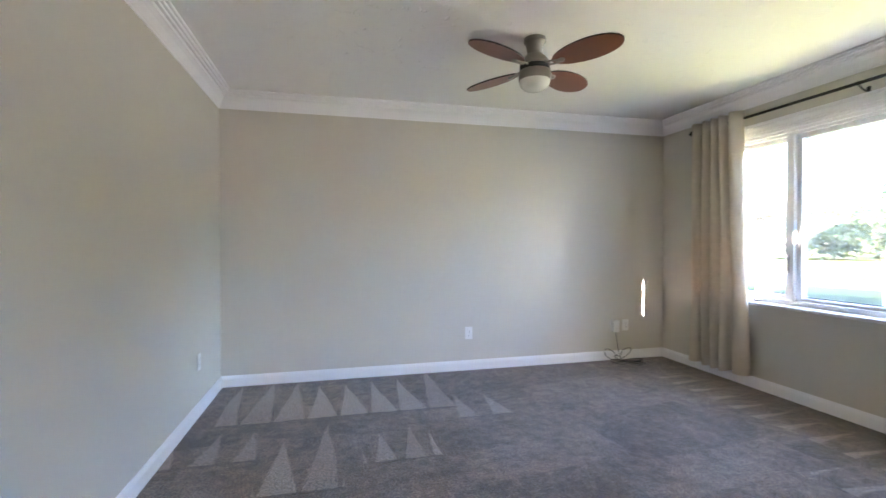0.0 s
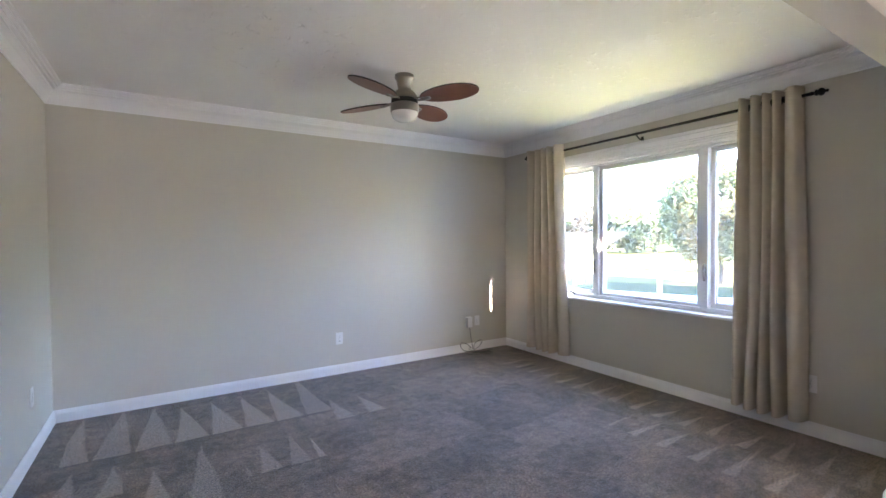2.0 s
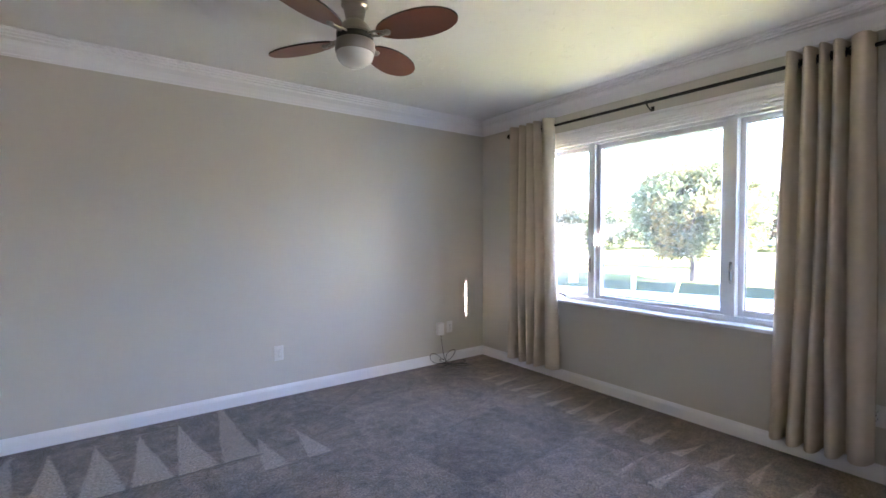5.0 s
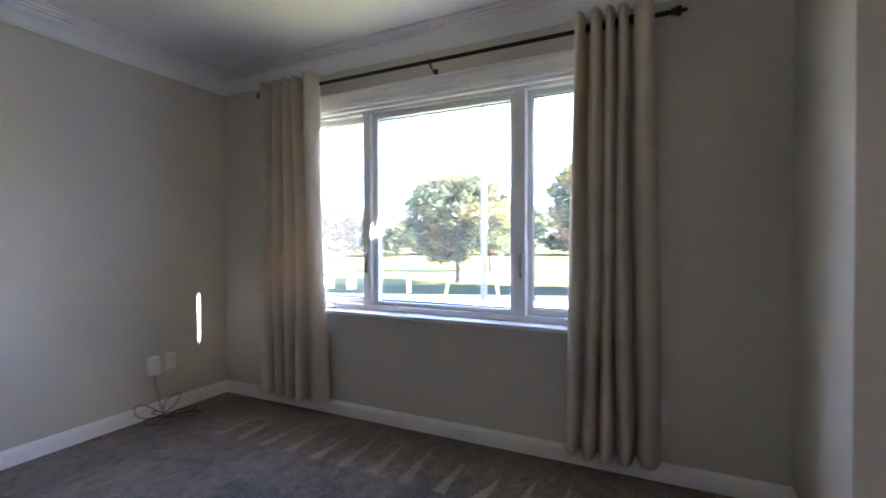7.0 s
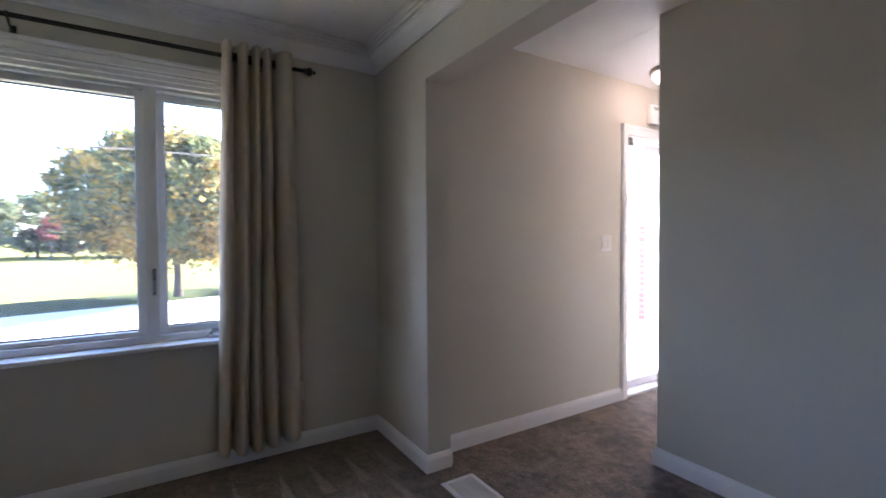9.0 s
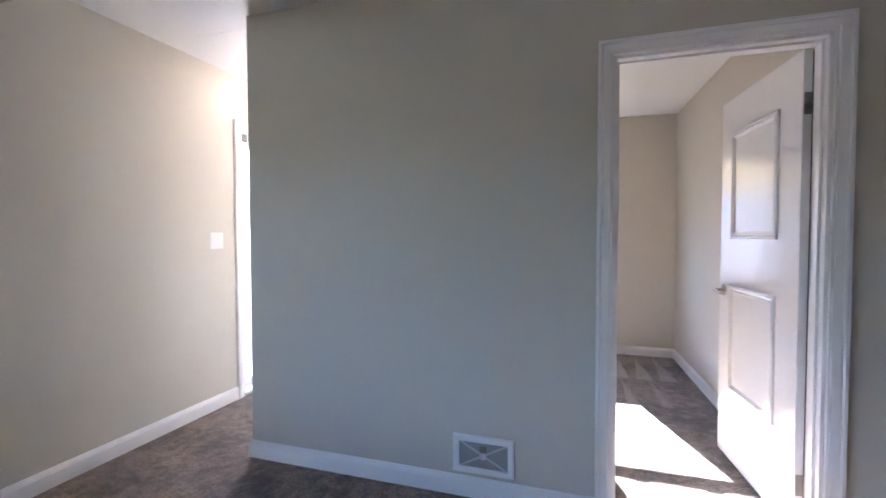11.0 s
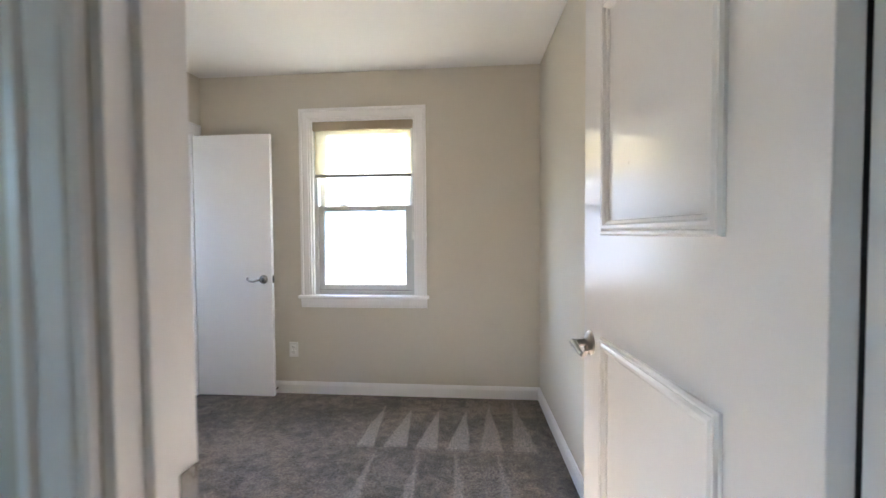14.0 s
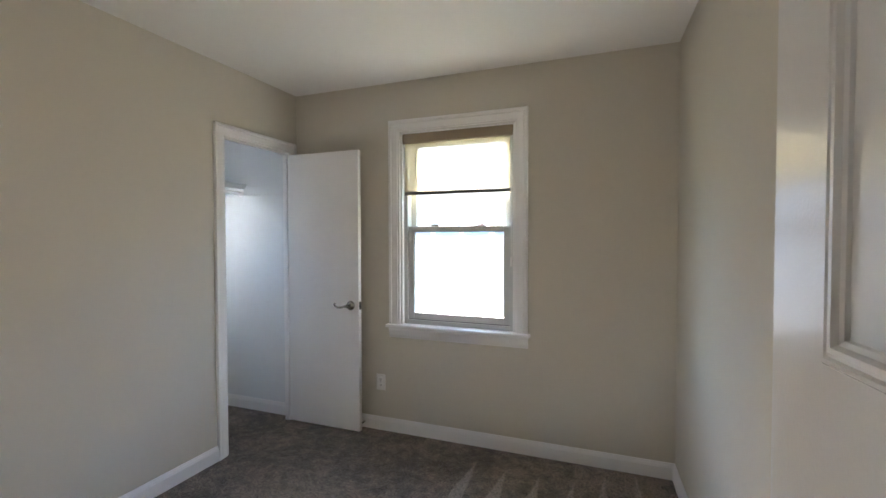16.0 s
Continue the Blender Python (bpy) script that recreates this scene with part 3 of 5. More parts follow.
# bedroom door, swung open into the room; local x along the leaf from the hinge, the face seen from the hall at y = 0
LEAF = 0.758
_hx, _hy = -0.57, -0.574
bed_door = thing("door_bedroom", pose(_hx, _hy, 0, 0, 0, -90 + 5.7), "white two-panel door standing open, glossy paint", "door", kind="structure")
part("leaf", boxes((-0.034, LEAF, -0.033, 0, 0.012, 1.99), bev=0.002), DOOR, bed_door)
MOULD = [(0, 0), (0.0, 0.006), (0.004, 0.011), (0.009, 0.011), (0.012, 0.008), (0.018, 0.012), (0.024, 0.012), (0.028, 0.006), (0.034, 0.004), (0.036, 0)]
for _z0, _z1 in ((1.228, 1.80), (0.395, 0.974)):
    part("panel_moulding", sweep(bmesh.new(), MOULD, [(0.136, 0, _z0), (0.136, 0, _z1), (0.613, 0, _z1), (0.613, 0, _z0)], (0, 1, 0), True), DOOR, bed_door)
    part("panel_moulding", sweep(bmesh.new(), MOULD, [(0.613, -0.033, _z0), (0.613, -0.033, _z1), (0.136, -0.033, _z1), (0.136, -0.033, _z0)], (0, -1, 0), True), DOOR, bed_door)
lever(bed_door, LEAF - 0.055, 0, 0.937, 1, -1, NICKEL)
lever(bed_door, LEAF - 0.055, -0.033, 0.937, -1, -1, NICKEL)
for _z in (0.22, 1.775):
    _hg = part("hinge", lathe(bmesh.new(), [(0.0, -0.05), (0.005, -0.047), (0.006, -0.044), (0.006, 0.044), (0.005, 0.047), (0.0, 0.05)], 12, Matrix.Translation((-0.036, -0.039, _z)), False), STEEL, bed_door, "satin steel butt hinge", True)
    part("hinge_leaf", boxes((-0.0365, -0.0338, -0.036, -0.004, _z - 0.044, _z + 0.044), bev=0.0008), STEEL, _hg)
    part("hinge_pin", lathe(bmesh.new(), [(0.0, 0.048), (0.0045, 0.050), (0.0045, 0.054), (0.0, 0.057)], 10, Matrix.Translation((-0.036, -0.039, _z)), False), STEEL, _hg, smooth=True)
# dark strip stands in for the shade inside the open hinge gap
part("gap_shade_strip", boxes((-0.028, -0.024, -0.046, -0.0332, 0.014, 1.985)), SEAL_AND_GAP, bed_door, "dark strip put in for the shade of the hinge gap")
part("nail_hole", lathe(bmesh.new(), [(0.0035, 0), (0.0035, 0.0004), (0.002, 0.0006)], 10, Matrix.Translation((0.465, 0.0, 1.385)) @ Matrix.Rotation(radians(-90), 4, "X")), PALE_ZINC, bed_door, "small filled nail hole")

# the neighbouring door on the hall, shut
hall_door = thing("door_hall", pose(-1.73, -0.498, 0), "white flush door, shut, on the hall", "door", kind="structure")
part("leaf", boxes((0.0, 0.725, -0.03, 0, 0.012, 1.988), bev=0.002), DOOR, hall_door)

# closet door, swung back along the window wall
closet_door = thing("door_closet", pose(1.985, -3.222, 0), "white flush closet door standing open beside the window", "door", kind="structure")
part("leaf", boxes((-0.605, -0.004, -0.035, 0, 0.012, 1.985), bev=0.002), DOOR, closet_door)
lever(closet_door, -0.54, 0, 0.90, 1, 1, STEEL)
_lp = part("latch_plate", boxes((-0.6075, -0.6045, -0.029, -0.006, 0.872, 0.928), bev=0.0006), STEEL, closet_door, "steel latch plate")
part("latch_bolt", boxes((-0.612, -0.6075, -0.023, -0.012, 0.889, 0.911)), SLOT, _lp)
for _z in (0.3, 1.68):
    part("hinge", lathe(bmesh.new(), [(0.0, -0.045), (0.006, -0.042), (0.006, 0.042), (0.0, 0.045)], 12, Matrix.Translation((0.002, 0.006, _z)), False), TRIM, closet_door, "hinge painted white", True)
door_stop = thing("door_stop", pose(1.40, BS + 0.016, 0.045), "small spring door stop on the baseboard", "door stop")
part("spring", tube(bmesh.new(), [(0.004 * math.cos(k * 0.9), 0.0015 * k, 0.004 * math.sin(k * 0.9)) for k in range(28)], 0.0013, 6), STEEL, door_stop)
part("tip", lathe(bmesh.new(), [(0.005, 0), (0.006, 0.004), (0.005, 0.010)], 12, Matrix.Translation((0, 0.04, 0)) @ Matrix.Rotation(radians(-90), 4, "X")), SLOT, door_stop, "dark rubber tip")

# closet fittings
shelf = thing("closet_shelf", pose(2.6, -2.87, 1.76), "white closet shelf on wall cleats", "shelf")
part("board", boxes((-0.12, 0.318, -0.435, 0.435, 0.0215, 0.04), bev=0.002), CLOSET, shelf)
part("cleat", boxes((-0.545, 0.318, -0.437, -0.419, -0.05, 0.021), bev=0.002), CLOSET, shelf)
part("cleat", boxes((-0.2, 0.318, 0.419, 0.437, -0.05, 0.021), bev=0.002), CLOSET, shelf)
part("front_lip", boxes((-0.138, -0.1205, -0.435, 0.435, 0.004, 0.041), bev=0.002), CLOSET, shelf)
closet_rod = thing("closet_rod", pose(2.50, -2.87, 1.733), "white closet hanging rod", "rod")
part("rod", tube(bmesh.new(), [(0, -0.418, 0), (0, 0.418, 0)], 0.016, 16), TRIM, closet_rod, smooth=True)
for _s in (-1, 1):
    part("socket", lathe(bmesh.new(), [(0.03, 0), (0.03, 0.005), (0.021, 0.008), (0.021, 0.016)], 20, Matrix.Translation((0, 0.4185 * _s, 0)) @ Matrix.Rotation(radians(90 * _s), 4, "X")), TRIM, closet_rod, smooth=True)


# ---- picture window ----
win = thing("window_1", pose(E, 2.5, WZ0), "white picture window with two casements and a deep sill", "window", kind="structure")


def wpart(name, mat, *rows, bev=0.002, label="", parent=None):
    bm = boxes(*rows, bev=bev)
    bm.transform(Matrix.Translation((-E, -2.5, -WZ0)))
    return part(name, bm, mat, parent or win, label)


def wbm(bm):
    bm.transform(Matrix.Translation((-E, -2.5, -WZ0)))
    return bm


WCASE = [(0, 0), (0, 0.010), (0.008, 0.014), (0.014, 0.010), (0.022, 0.016), (0.05, 0.019), (0.058, 0.015), (0.066, 0.024), (0.078, 0.026), (0.082, 0.018), (0.082, 0)]
part("casing", wbm(casing("c", "x", E, -1, WY0, WY1, WZ1, WZ0, WCASE)), TRIM, win)
wpart("stool", TRIM, (E - 0.05, E + 0.13, WY0 - 0.05, WY1 + 0.05, WZ0 - 0.024, WZ0), bev=0.006, label="deep white window sill")
wpart("jamb_lining", TRIM, (E + 0.001, E + OUT - 0.001, WY0, WY0 + 0.016, WZ0, WZ1))
wpart("jamb_lining", TRIM, (E + 0.001, E + OUT - 0.001, WY1 - 0.016, WY1, WZ0, WZ1))
wpart("jamb_lining", TRIM, (E + 0.001, E + OUT - 0.001, WY0 + 0.016, WY1 - 0.016, WZ1 - 0.02, WZ1))
wpart("head_frame", VINYL, (E + 0.055, E + 0.15, WY0 + 0.016, WY1 - 0.016, WZ1 - 0.06, WZ1 - 0.02))
wpart("head_stop", TRIM, (E + 0.02, E + 0.055, WY0 + 0.016, WY1 - 0.016, WZ1 - 0.042, WZ1 - 0.02))
wpart("sill_frame", VINYL, (E + 0.055, E + 0.15, WY0 + 0.016, WY1 - 0.016, WZ0, WZ0 + 0.036))
for _y0, _y1 in ((WY0 + 0.016, WY0 + 0.046), (WY1 - 0.046, WY1 - 0.016)):
    wpart("side_frame", VINYL, (E + 0.055, E + 0.15, _y0, _y1, WZ0 + 0.036, WZ1 - 0.06))
for _y0, _y1 in ((1.895, 1.955), (2.945, 3.005)):
    wpart("mullion", VINYL, (E + 0.052, E + 0.15, _y0, _y1, WZ0 + 0.036, WZ1 - 0.06))


def sash(name, y0, y1, z0, z1, x0, x1, rail, lower, glass_x, crank):
    s = wpart(name, VINYL, (x0, x1, y0, y0 + rail, z0, z1), (x0, x1, y1 - rail, y1, z0, z1), (x0, x1, y0 + rail, y1 - rail, z0, z0 + lower), (x0, x1, y0 + rail, y1 - rail, z1 - rail, z1), bev=0.003)
    g = 0.007
    wpart("gasket", SEAL_AND_GAP, (glass_x - 0.006, glass_x - 0.003, y0 + rail - 0.001, y0 + rail + g * 0.6, z0 + lower, z1 - rail), (glass_x - 0.006, glass_x - 0.003, y1 - rail - g * 0.6, y1 - rail + 0.001, z0 + lower, z1 - rail),
          (glass_x - 0.006, glass_x - 0.003, y0 + rail, y1 - rail, z0 + lower - 0.001, z0 + lower + g), (glass_x - 0.006, glass_x - 0.003, y0 + rail, y1 - rail, z1 - rail - g, z1 - rail + 0.001), bev=0, parent=s)
    p = wpart("pane", GLASS, (glass_x - 0.002, glass_x + 0.002, y0 + rail - 0.004, y1 - rail + 0.004, z0 + lower - 0.004, z1 - rail + 0.004), bev=0, parent=s)
    p.visible_shadow = False
    return s


_z0, _z1 = WZ0 + 0.036, WZ1 - 0.06
sash("fixed_sash", 1.955, 2.945, _z0, _z1, E + 0.085, E + 0.14, 0.038, 0.026, E + 0.13, False)
_sS = sash("casement_sash", WY0 + 0.046, 1.895, _z0, _z1, E + 0.105, E + 0.147, 0.032, 0.036, E + 0.13, True)
_sN = sash("casement_sash", 3.005, WY1 - 0.046, _z0, _z1, E + 0.105, E + 0.147, 0.032, 0.036, E + 0.13, True)
# sash locks on the mullions and folding cranks at the foot of the casements
for _y, _yc in ((1.918, 1.62), (2.982, 3.28)):
    _b = bmesh.new()
    box(_b, E + 0.040, E + 0.0525, _y - 0.008, _y + 0.008, 0.965, 1.105, 0.004)
    _lk = part("sash_lock", wbm(_b), STEEL, win, "casement lock lever")
    _b = bmesh.new()
    box(_b, E + 0.030, E + 0.042, _y - 0.006, _y + 0.006, 0.985, 1.09, 0.004)
    part("lever", wbm(_b), STEEL, _lk, "grey lock lever")
    _b = bmesh.new()
    box(_b, E + 0.02, E + 0.056, _yc - 0.055, _yc + 0.055, WZ0 + 0.0005, WZ0 + 0.020, 0.006)
    _ck = part("crank_base", wbm(_b), VINYL, win, "folding crank operator")
    part("crank_arm", wbm(tube(bmesh.new(), [(E + 0.035, _yc + 0.045, WZ0 + 0.018), (E + 0.022, _yc + 0.03, WZ0 + 0.045), (E + 0.012, _yc - 0.01, WZ0 + 0.050), (E + 0.006, _yc - 0.06, WZ0 + 0.040), (E + 0.004, _yc - 0.085, WZ0 + 0.028)], [0.008, 0.009, 0.007, 0.007, 0.010], 10)), STEEL, _ck, smooth=True)

# curtain rod
RX, RZ = E - 0.085, 2.226
rod = thing("curtain_rod", pose(RX, 2.47, RZ), "dark bronze curtain rod with turned finials", "curtain rod")
part("rod", tube(bmesh.new(), [(0, -1.29, 0), (0, 1.29, 0)], 0.011, 16), BRONZE, rod, smooth=True)
FIN = [(0.012, 0), (0.014, 0.004), (0.010, 0.010), (0.010, 0.022), (0.020, 0.027), (0.020, 0.032), (0.013, 0.036), (0.022, 0.046), (0.025, 0.055), (0.021, 0.066), (0.010, 0.073), (0.008, 0.078), (0.011, 0.083), (0.008, 0.090), (0.002, 0.093)]
for _s in (-1, 1):
    part("finial", lathe(bmesh.new(), FIN, 20, Matrix.Translation((0, 1.275 * _s, 0)) @ Matrix.Rotation(radians(-90 * _s), 4, "X")), BRONZE, rod, smooth=True)
for _y in (-1.07, -0.044, 1.06):
    _b = bmesh.new()
    tube(_b, [(0.083, 0, -0.045), (0.055, 0, -0.045), (0.02, 0, -0.030), (0.0, 0, -0.013), (-0.013, 0, 0.0), (-0.010, 0, 0.011)], [0.005, 0.005, 0.005, 0.0055, 0.005, 0.004], 10)
    box(_b, 0.081, 0.0848, -0.012, 0.012, -0.075, -0.015, 0.001)
    _b.transform(Matrix.Translation((0, _y, 0)))
    part("bracket", _b, BRONZE, rod, smooth=True)


def curtain(y_top, y_bot, folds, seed, label, flare):
    """A grommet-top panel hanging in deep uneven folds. y_top, y_bot: its edges above and below; folds: share of the width of each half wave."""
    rnd = random.Random(seed)
    c = thing("curtain", pose(RX, (y_top[0] + y_top[1]) / 2, 0), label, "curtain", "curtains at the picture window")
    bm = bmesh.new()
    total = sum(folds)
    cum = [0]
    for f in folds:
        cum.append(cum[-1] + f / total)
    nu, nv = 220, 26
    phase = [rnd.uniform(-0.35, 0.35) for _ in range(4)]
    grid = []
    yc = (y_top[0] + y_top[1]) / 2
    for j in range(nv + 1):
        v = j / nv
        z = 2.288 - v * (2.288 - 0.112)
        row = []
        for i in range(nu + 1):
            u = i / nu
            k = max(n for n in range(len(folds)) if u >= cum[n] - 1e-9)
            a = (u - cum[k]) / (cum[k + 1] - cum[k])
            wave = math.sin(math.pi * a) * (1 if k % 2 == 0 else -1)
            wave = math.copysign(abs(wave) ** (0.5 if wave > 0 else 0.8), wave)
            lo = y_top[0] + u * (y_top[1] - y_top[0])
            hi = y_bot[0] + u * (y_bot[1] - y_bot[0])
            ease = v ** 1.3
            y = lo * (1 - ease) + hi * ease + 0.010 * math.sin(5 * v + 9 * u + phase[0]) * v
            deep = 0.058 * (1 - 0.22 * v) + 0.006 * math.sin(7 * u + 4 * v + phase[1])
            x = -wave * deep * (1.3 if wave > 0 else 0.95) + 0.006 * math.sin(11 * u - 5 * v + phase[2]) * v + flare * v * (u - 0.5) * 0.03 + 0.031 * max(0.0, (u - 0.93) / 0.07) ** 1.5
            zz = z - (0.012 * math.sin(3.0 * u + phase[3]) + 0.006 * wave) * v
            row.append(bm.verts.new((x, y - yc, zz)))
        grid.append(row)
    for j in range(nv):
        for i in range(nu):
            bm.faces.new((grid[j][i], grid[j][i + 1], grid[j + 1][i + 1], grid[j + 1][i]))
    cl = part("cloth", bm, LINEN, c, smooth=True)
    s = cl.modifiers.new("thickness", "SOLIDIFY")
    s.thickness = 0.003
    for n in range(1, len(folds)):
        y = y_top[0] + cum[n] * (y_top[1] - y_top[0]) - yc
        b = bmesh.new()
        seg, minor = 20, 8
        m = Matrix.Translation((0, y, RZ)) @ Matrix.Rotation(radians(90), 4, "X") @ Matrix.Rotation(radians(28 * (1 if n % 2 else -1)), 4, "Y")
        ring = [[b.verts.new(m @ Vector(((0.021 + 0.0055 * math.cos(2 * math.pi * q / minor)) * math.cos(2 * math.pi * p / seg), (0.021 + 0.0055 * math.cos(2 * math.pi * q / minor)) * math.sin(2 * math.pi * p / seg), 0.004 * math.sin(2 * math.pi * q / minor)))) for q in range(minor)] for p in range(seg)]
        for p in range(seg):
            for q in range(minor):
                b.faces.new((ring[p][q], ring[(p + 1) % seg][q], ring[(p + 1) % seg][(q + 1) % minor], ring[p][(q + 1) % minor]))
        part("grommet", b, BRONZE, c, "dark metal grommet", True)
    return c


curtain((1.60, 1.235), (1.655, 1.195), (1.1, 0.55, 1.15, 0.35, 0.9, 0.32, 1.0, 0.5, 2.0), 3, "cream linen grommet curtain hanging in folds, wide pleats", 1.0)
curtain((3.25, 3.755), (3.205, 3.785), (1.7, 0.5, 0.8, 0.5, 0.8, 0.5, 0.8, 0.5, 1.3), 8, "cream linen grommet curtain, sunlit edge beside the glass", -1.0)


# ---- ceiling fan ----
fan = thing("ceiling_fan", pose(1.135, 2.80, CZ), "brushed nickel ceiling fan with four oval mahogany blades", "ceiling fan")
part("canopy", lathe(bmesh.new(), [(0.066, 0), (0.067, -0.022), (0.060, -0.028), (0.056, -0.034), (0.046, -0.085), (0.044, -0.098)], 36), NICKEL, fan, smooth=True)
part("motor_housing", lathe(bmesh.new(), [(0.046, -0.095), (0.050, -0.100), (0.072, -0.120), (0.088, -0.145), (0.094, -0.160), (0.090, -0.166)], 36), NICKEL, fan, smooth=True)
part("rotor", lathe(bmesh.new(), [(0.084, -0.165), (0.092, -0.170), (0.092, -0.192), (0.084, -0.198)], 36), SLOT, fan, "dark rotor ring", True)
_lk = part("light_kit", lathe(bmesh.new(), [(0.080, -0.197), (0.096, -0.200), (0.099, -0.206), (0.099, -0.250), (0.096, -0.256), (0.091, -0.258)], 36), NICKEL, fan, smooth=True)
part("bowl", lathe(bmesh.new(), [(0.0935, -0.256), (0.093, -0.266), (0.086, -0.288), (0.072, -0.304), (0.050, -0.316), (0.026, -0.321), (0.003, -0.3225)], 36), BOWL, _lk, "white opal glass bowl, unlit", True)
for _k in range(4):
    _m = Matrix.Rotation(radians(29 + 90 * _k), 4, "Z") @ Matrix.Translation((0, 0, -0.176)) @ Matrix.Rotation(radians(-11), 4, "X")
    _b = bmesh.new()
    _n = 40
    _top = []
    _bot = []
    for _i in range(_n):
        _a = 2 * math.pi * _i / _n
        _r = 0.345 + 0.215 * math.cos(_a)
        _wd = 0.098 * math.sin(_a) * (1 + 0.10 * math.cos(_a))
        _top.append(_b.verts.new((_r, _wd, 0.0045)))
        _bot.append(_b.verts.new((_r, _wd, -0.0045)))
    _b.faces.new(_top)
    _b.faces.new(_bot[::-1])
    for _i in range(_n):
        _b.faces.new((_top[_i], _top[(_i + 1) % _n], _bot[(_i + 1) % _n], _bot[_i]))
    _b.transform(_m)
    _bl = part("blade", _b, BLADE, fan, "oval mahogany blade with a dark rim")
    _bl.data.materials.append(RIM)
    for _p in _bl.data.polygons:
        _p.material_index = int(len(_p.vertices) == 4)
    _b = bmesh.new()
    for _y in (-0.022, 0.022):
        tube(_b, [(0.075, _y * 0.6, 0.002), (0.13, _y * 0.9, -0.004), (0.185, _y * 0.2, -0.010)], [0.006, 0.006, 0.008], 8)
    lathe(_b, [(0.018, -0.004), (0.019, -0.012), (0.013, -0.018), (0.004, -0.020)], 18, Matrix.Translation((0.19, 0, 0)))
    _b.transform(_m)
    part("blade_iron", _b, NICKEL, _bl, "brushed nickel blade iron", True)


# ---- small wall fittings ----
def outlet(m, label="white duplex wall outlet"):
    """A duplex outlet; local x along the wall, z up, y out of the wall."""
    o = thing("wall_outlet", m, label, "outlet", "wall outlets")
    pl = part("plate", boxes((-0.036, 0.036, 0, 0.006, -0.058, 0.058), bev=0.0025), PLASTIC, o)
    for z in (0.02, -0.02):
        r = part("receptacle", boxes((-0.017, 0.017, 0.005, 0.0085, z - 0.0145, z + 0.0145), bev=0.003), PLASTIC, o)
        part("slots", boxes((-0.0075, -0.0055, 0.0082, 0.0089, z - 0.002, z + 0.007), (0.0055, 0.0075, 0.0082, 0.0089, z - 0.002, z + 0.006), (-0.002, 0.002, 0.0082, 0.0089, z - 0.010, z - 0.006)), SLOT, r)
    part("screw", lathe(bmesh.new(), [(0.003, 0), (0.0028, 0.0012)], 10, Matrix.Translation((0, 0.006, 0)) @ Matrix.Rotation(radians(-90), 4, "X")), STEEL, pl)
    return o


outlet(pose(1.157, N, 0.35, 0, 0, 180))
outlet(pose(2.848, N, 0.352, 0, 0, 180))
outlet(pose(2.718, N, 0.352, 0, 0, 180), "white duplex outlet with a power adapter in it")
outlet(pose(W, 3.675, 0.372, 0, 0, -90))
outlet(pose(E, 1.21, 0.345, 0, 0, 90), "white duplex outlet beside the curtain")
outlet(pose(1.274, BS, 0.342))

adapter = thing("power_adapter", pose(2.718, N - 0.0095, 0.345), "white power adapter with a black cord coiled on the carpet", "power adapter")
part("body", boxes((-0.034, 0.034, -0.036, 0, -0.058, 0.062), bev=0.006), PLASTIC, adapter)
_pts = [(0, -0.022, -0.056), (0.004, -0.026, -0.10), (0.012, -0.032, -0.18), (0.02, -0.04, -0.25), (0.026, -0.06, -0.31)]
_bow = Vector((0.028, -0.085, -0.334))
for _tip, _side, _wd in (((-0.165, 0.055, 0.09), (0.1, -0.1, 1), 0.045), ((0.10, 0.045, 0.115), (1, -0.2, 0.2), 0.05), ((-0.06, 0.02, 0.05), (0.3, -1, 0.3), 0.03), ((-0.10, -0.13, 0.004), (1, -0.5, 0), 0.05),
                         ((0.14, -0.17, 0.004), (1, 0.6, 0), 0.055), ((0.19, -0.05, 0.010), (0.2, 1, 0.1), 0.04), ((-0.15, -0.04, 0.012), (0.1, 1, 0.2), 0.045), ((0.05, -0.22, 0.006), (1, 0.2, 0), 0.04), ((0.16, -0.10, 0.03), (0.3, 1, 0.2), 0.03)):
    _tip, _side = Vector(_tip), Vector(_side).normalized()
    for _k in range(1, 12):
        _t = _k / 12
        _q = _bow + _tip * math.sin(math.pi * _t) + _side * (_wd * math.sin(2 * math.pi * _t))
        _pts.append((_q.x, min(_q.y, -0.012), max(_q.z, -0.339)))
_pts.append((0.20, -0.20, -0.339))
_cv = bpy.data.curves.new("cord", "CURVE")
_cv.dimensions, _cv.bevel_depth, _cv.bevel_resolution, _cv.resolution_u = "3D", 0.0026, 2, 4
_sp = _cv.splines.new("NURBS")
_sp.points.add(len(_pts) - 1)
for _p, _c in zip(_sp.points, _pts):
    _p.co = (*_c, 1)
_sp.use_endpoint_u, _sp.order_u = True, 4
_cv.materials.append(CORD)
_tmp = bpy.data.objects.new("cord_curve", _cv)
scene.collection.objects.link(_tmp)
_me = bpy.data.meshes.new_from_object(_tmp.evaluated_get(bpy.context.evaluated_depsgraph_get()))
bpy.data.objects.remove(_tmp)
_co = new("cord", _me)
_co.parent = adapter
tagged(_co, "thin black cord in loops")

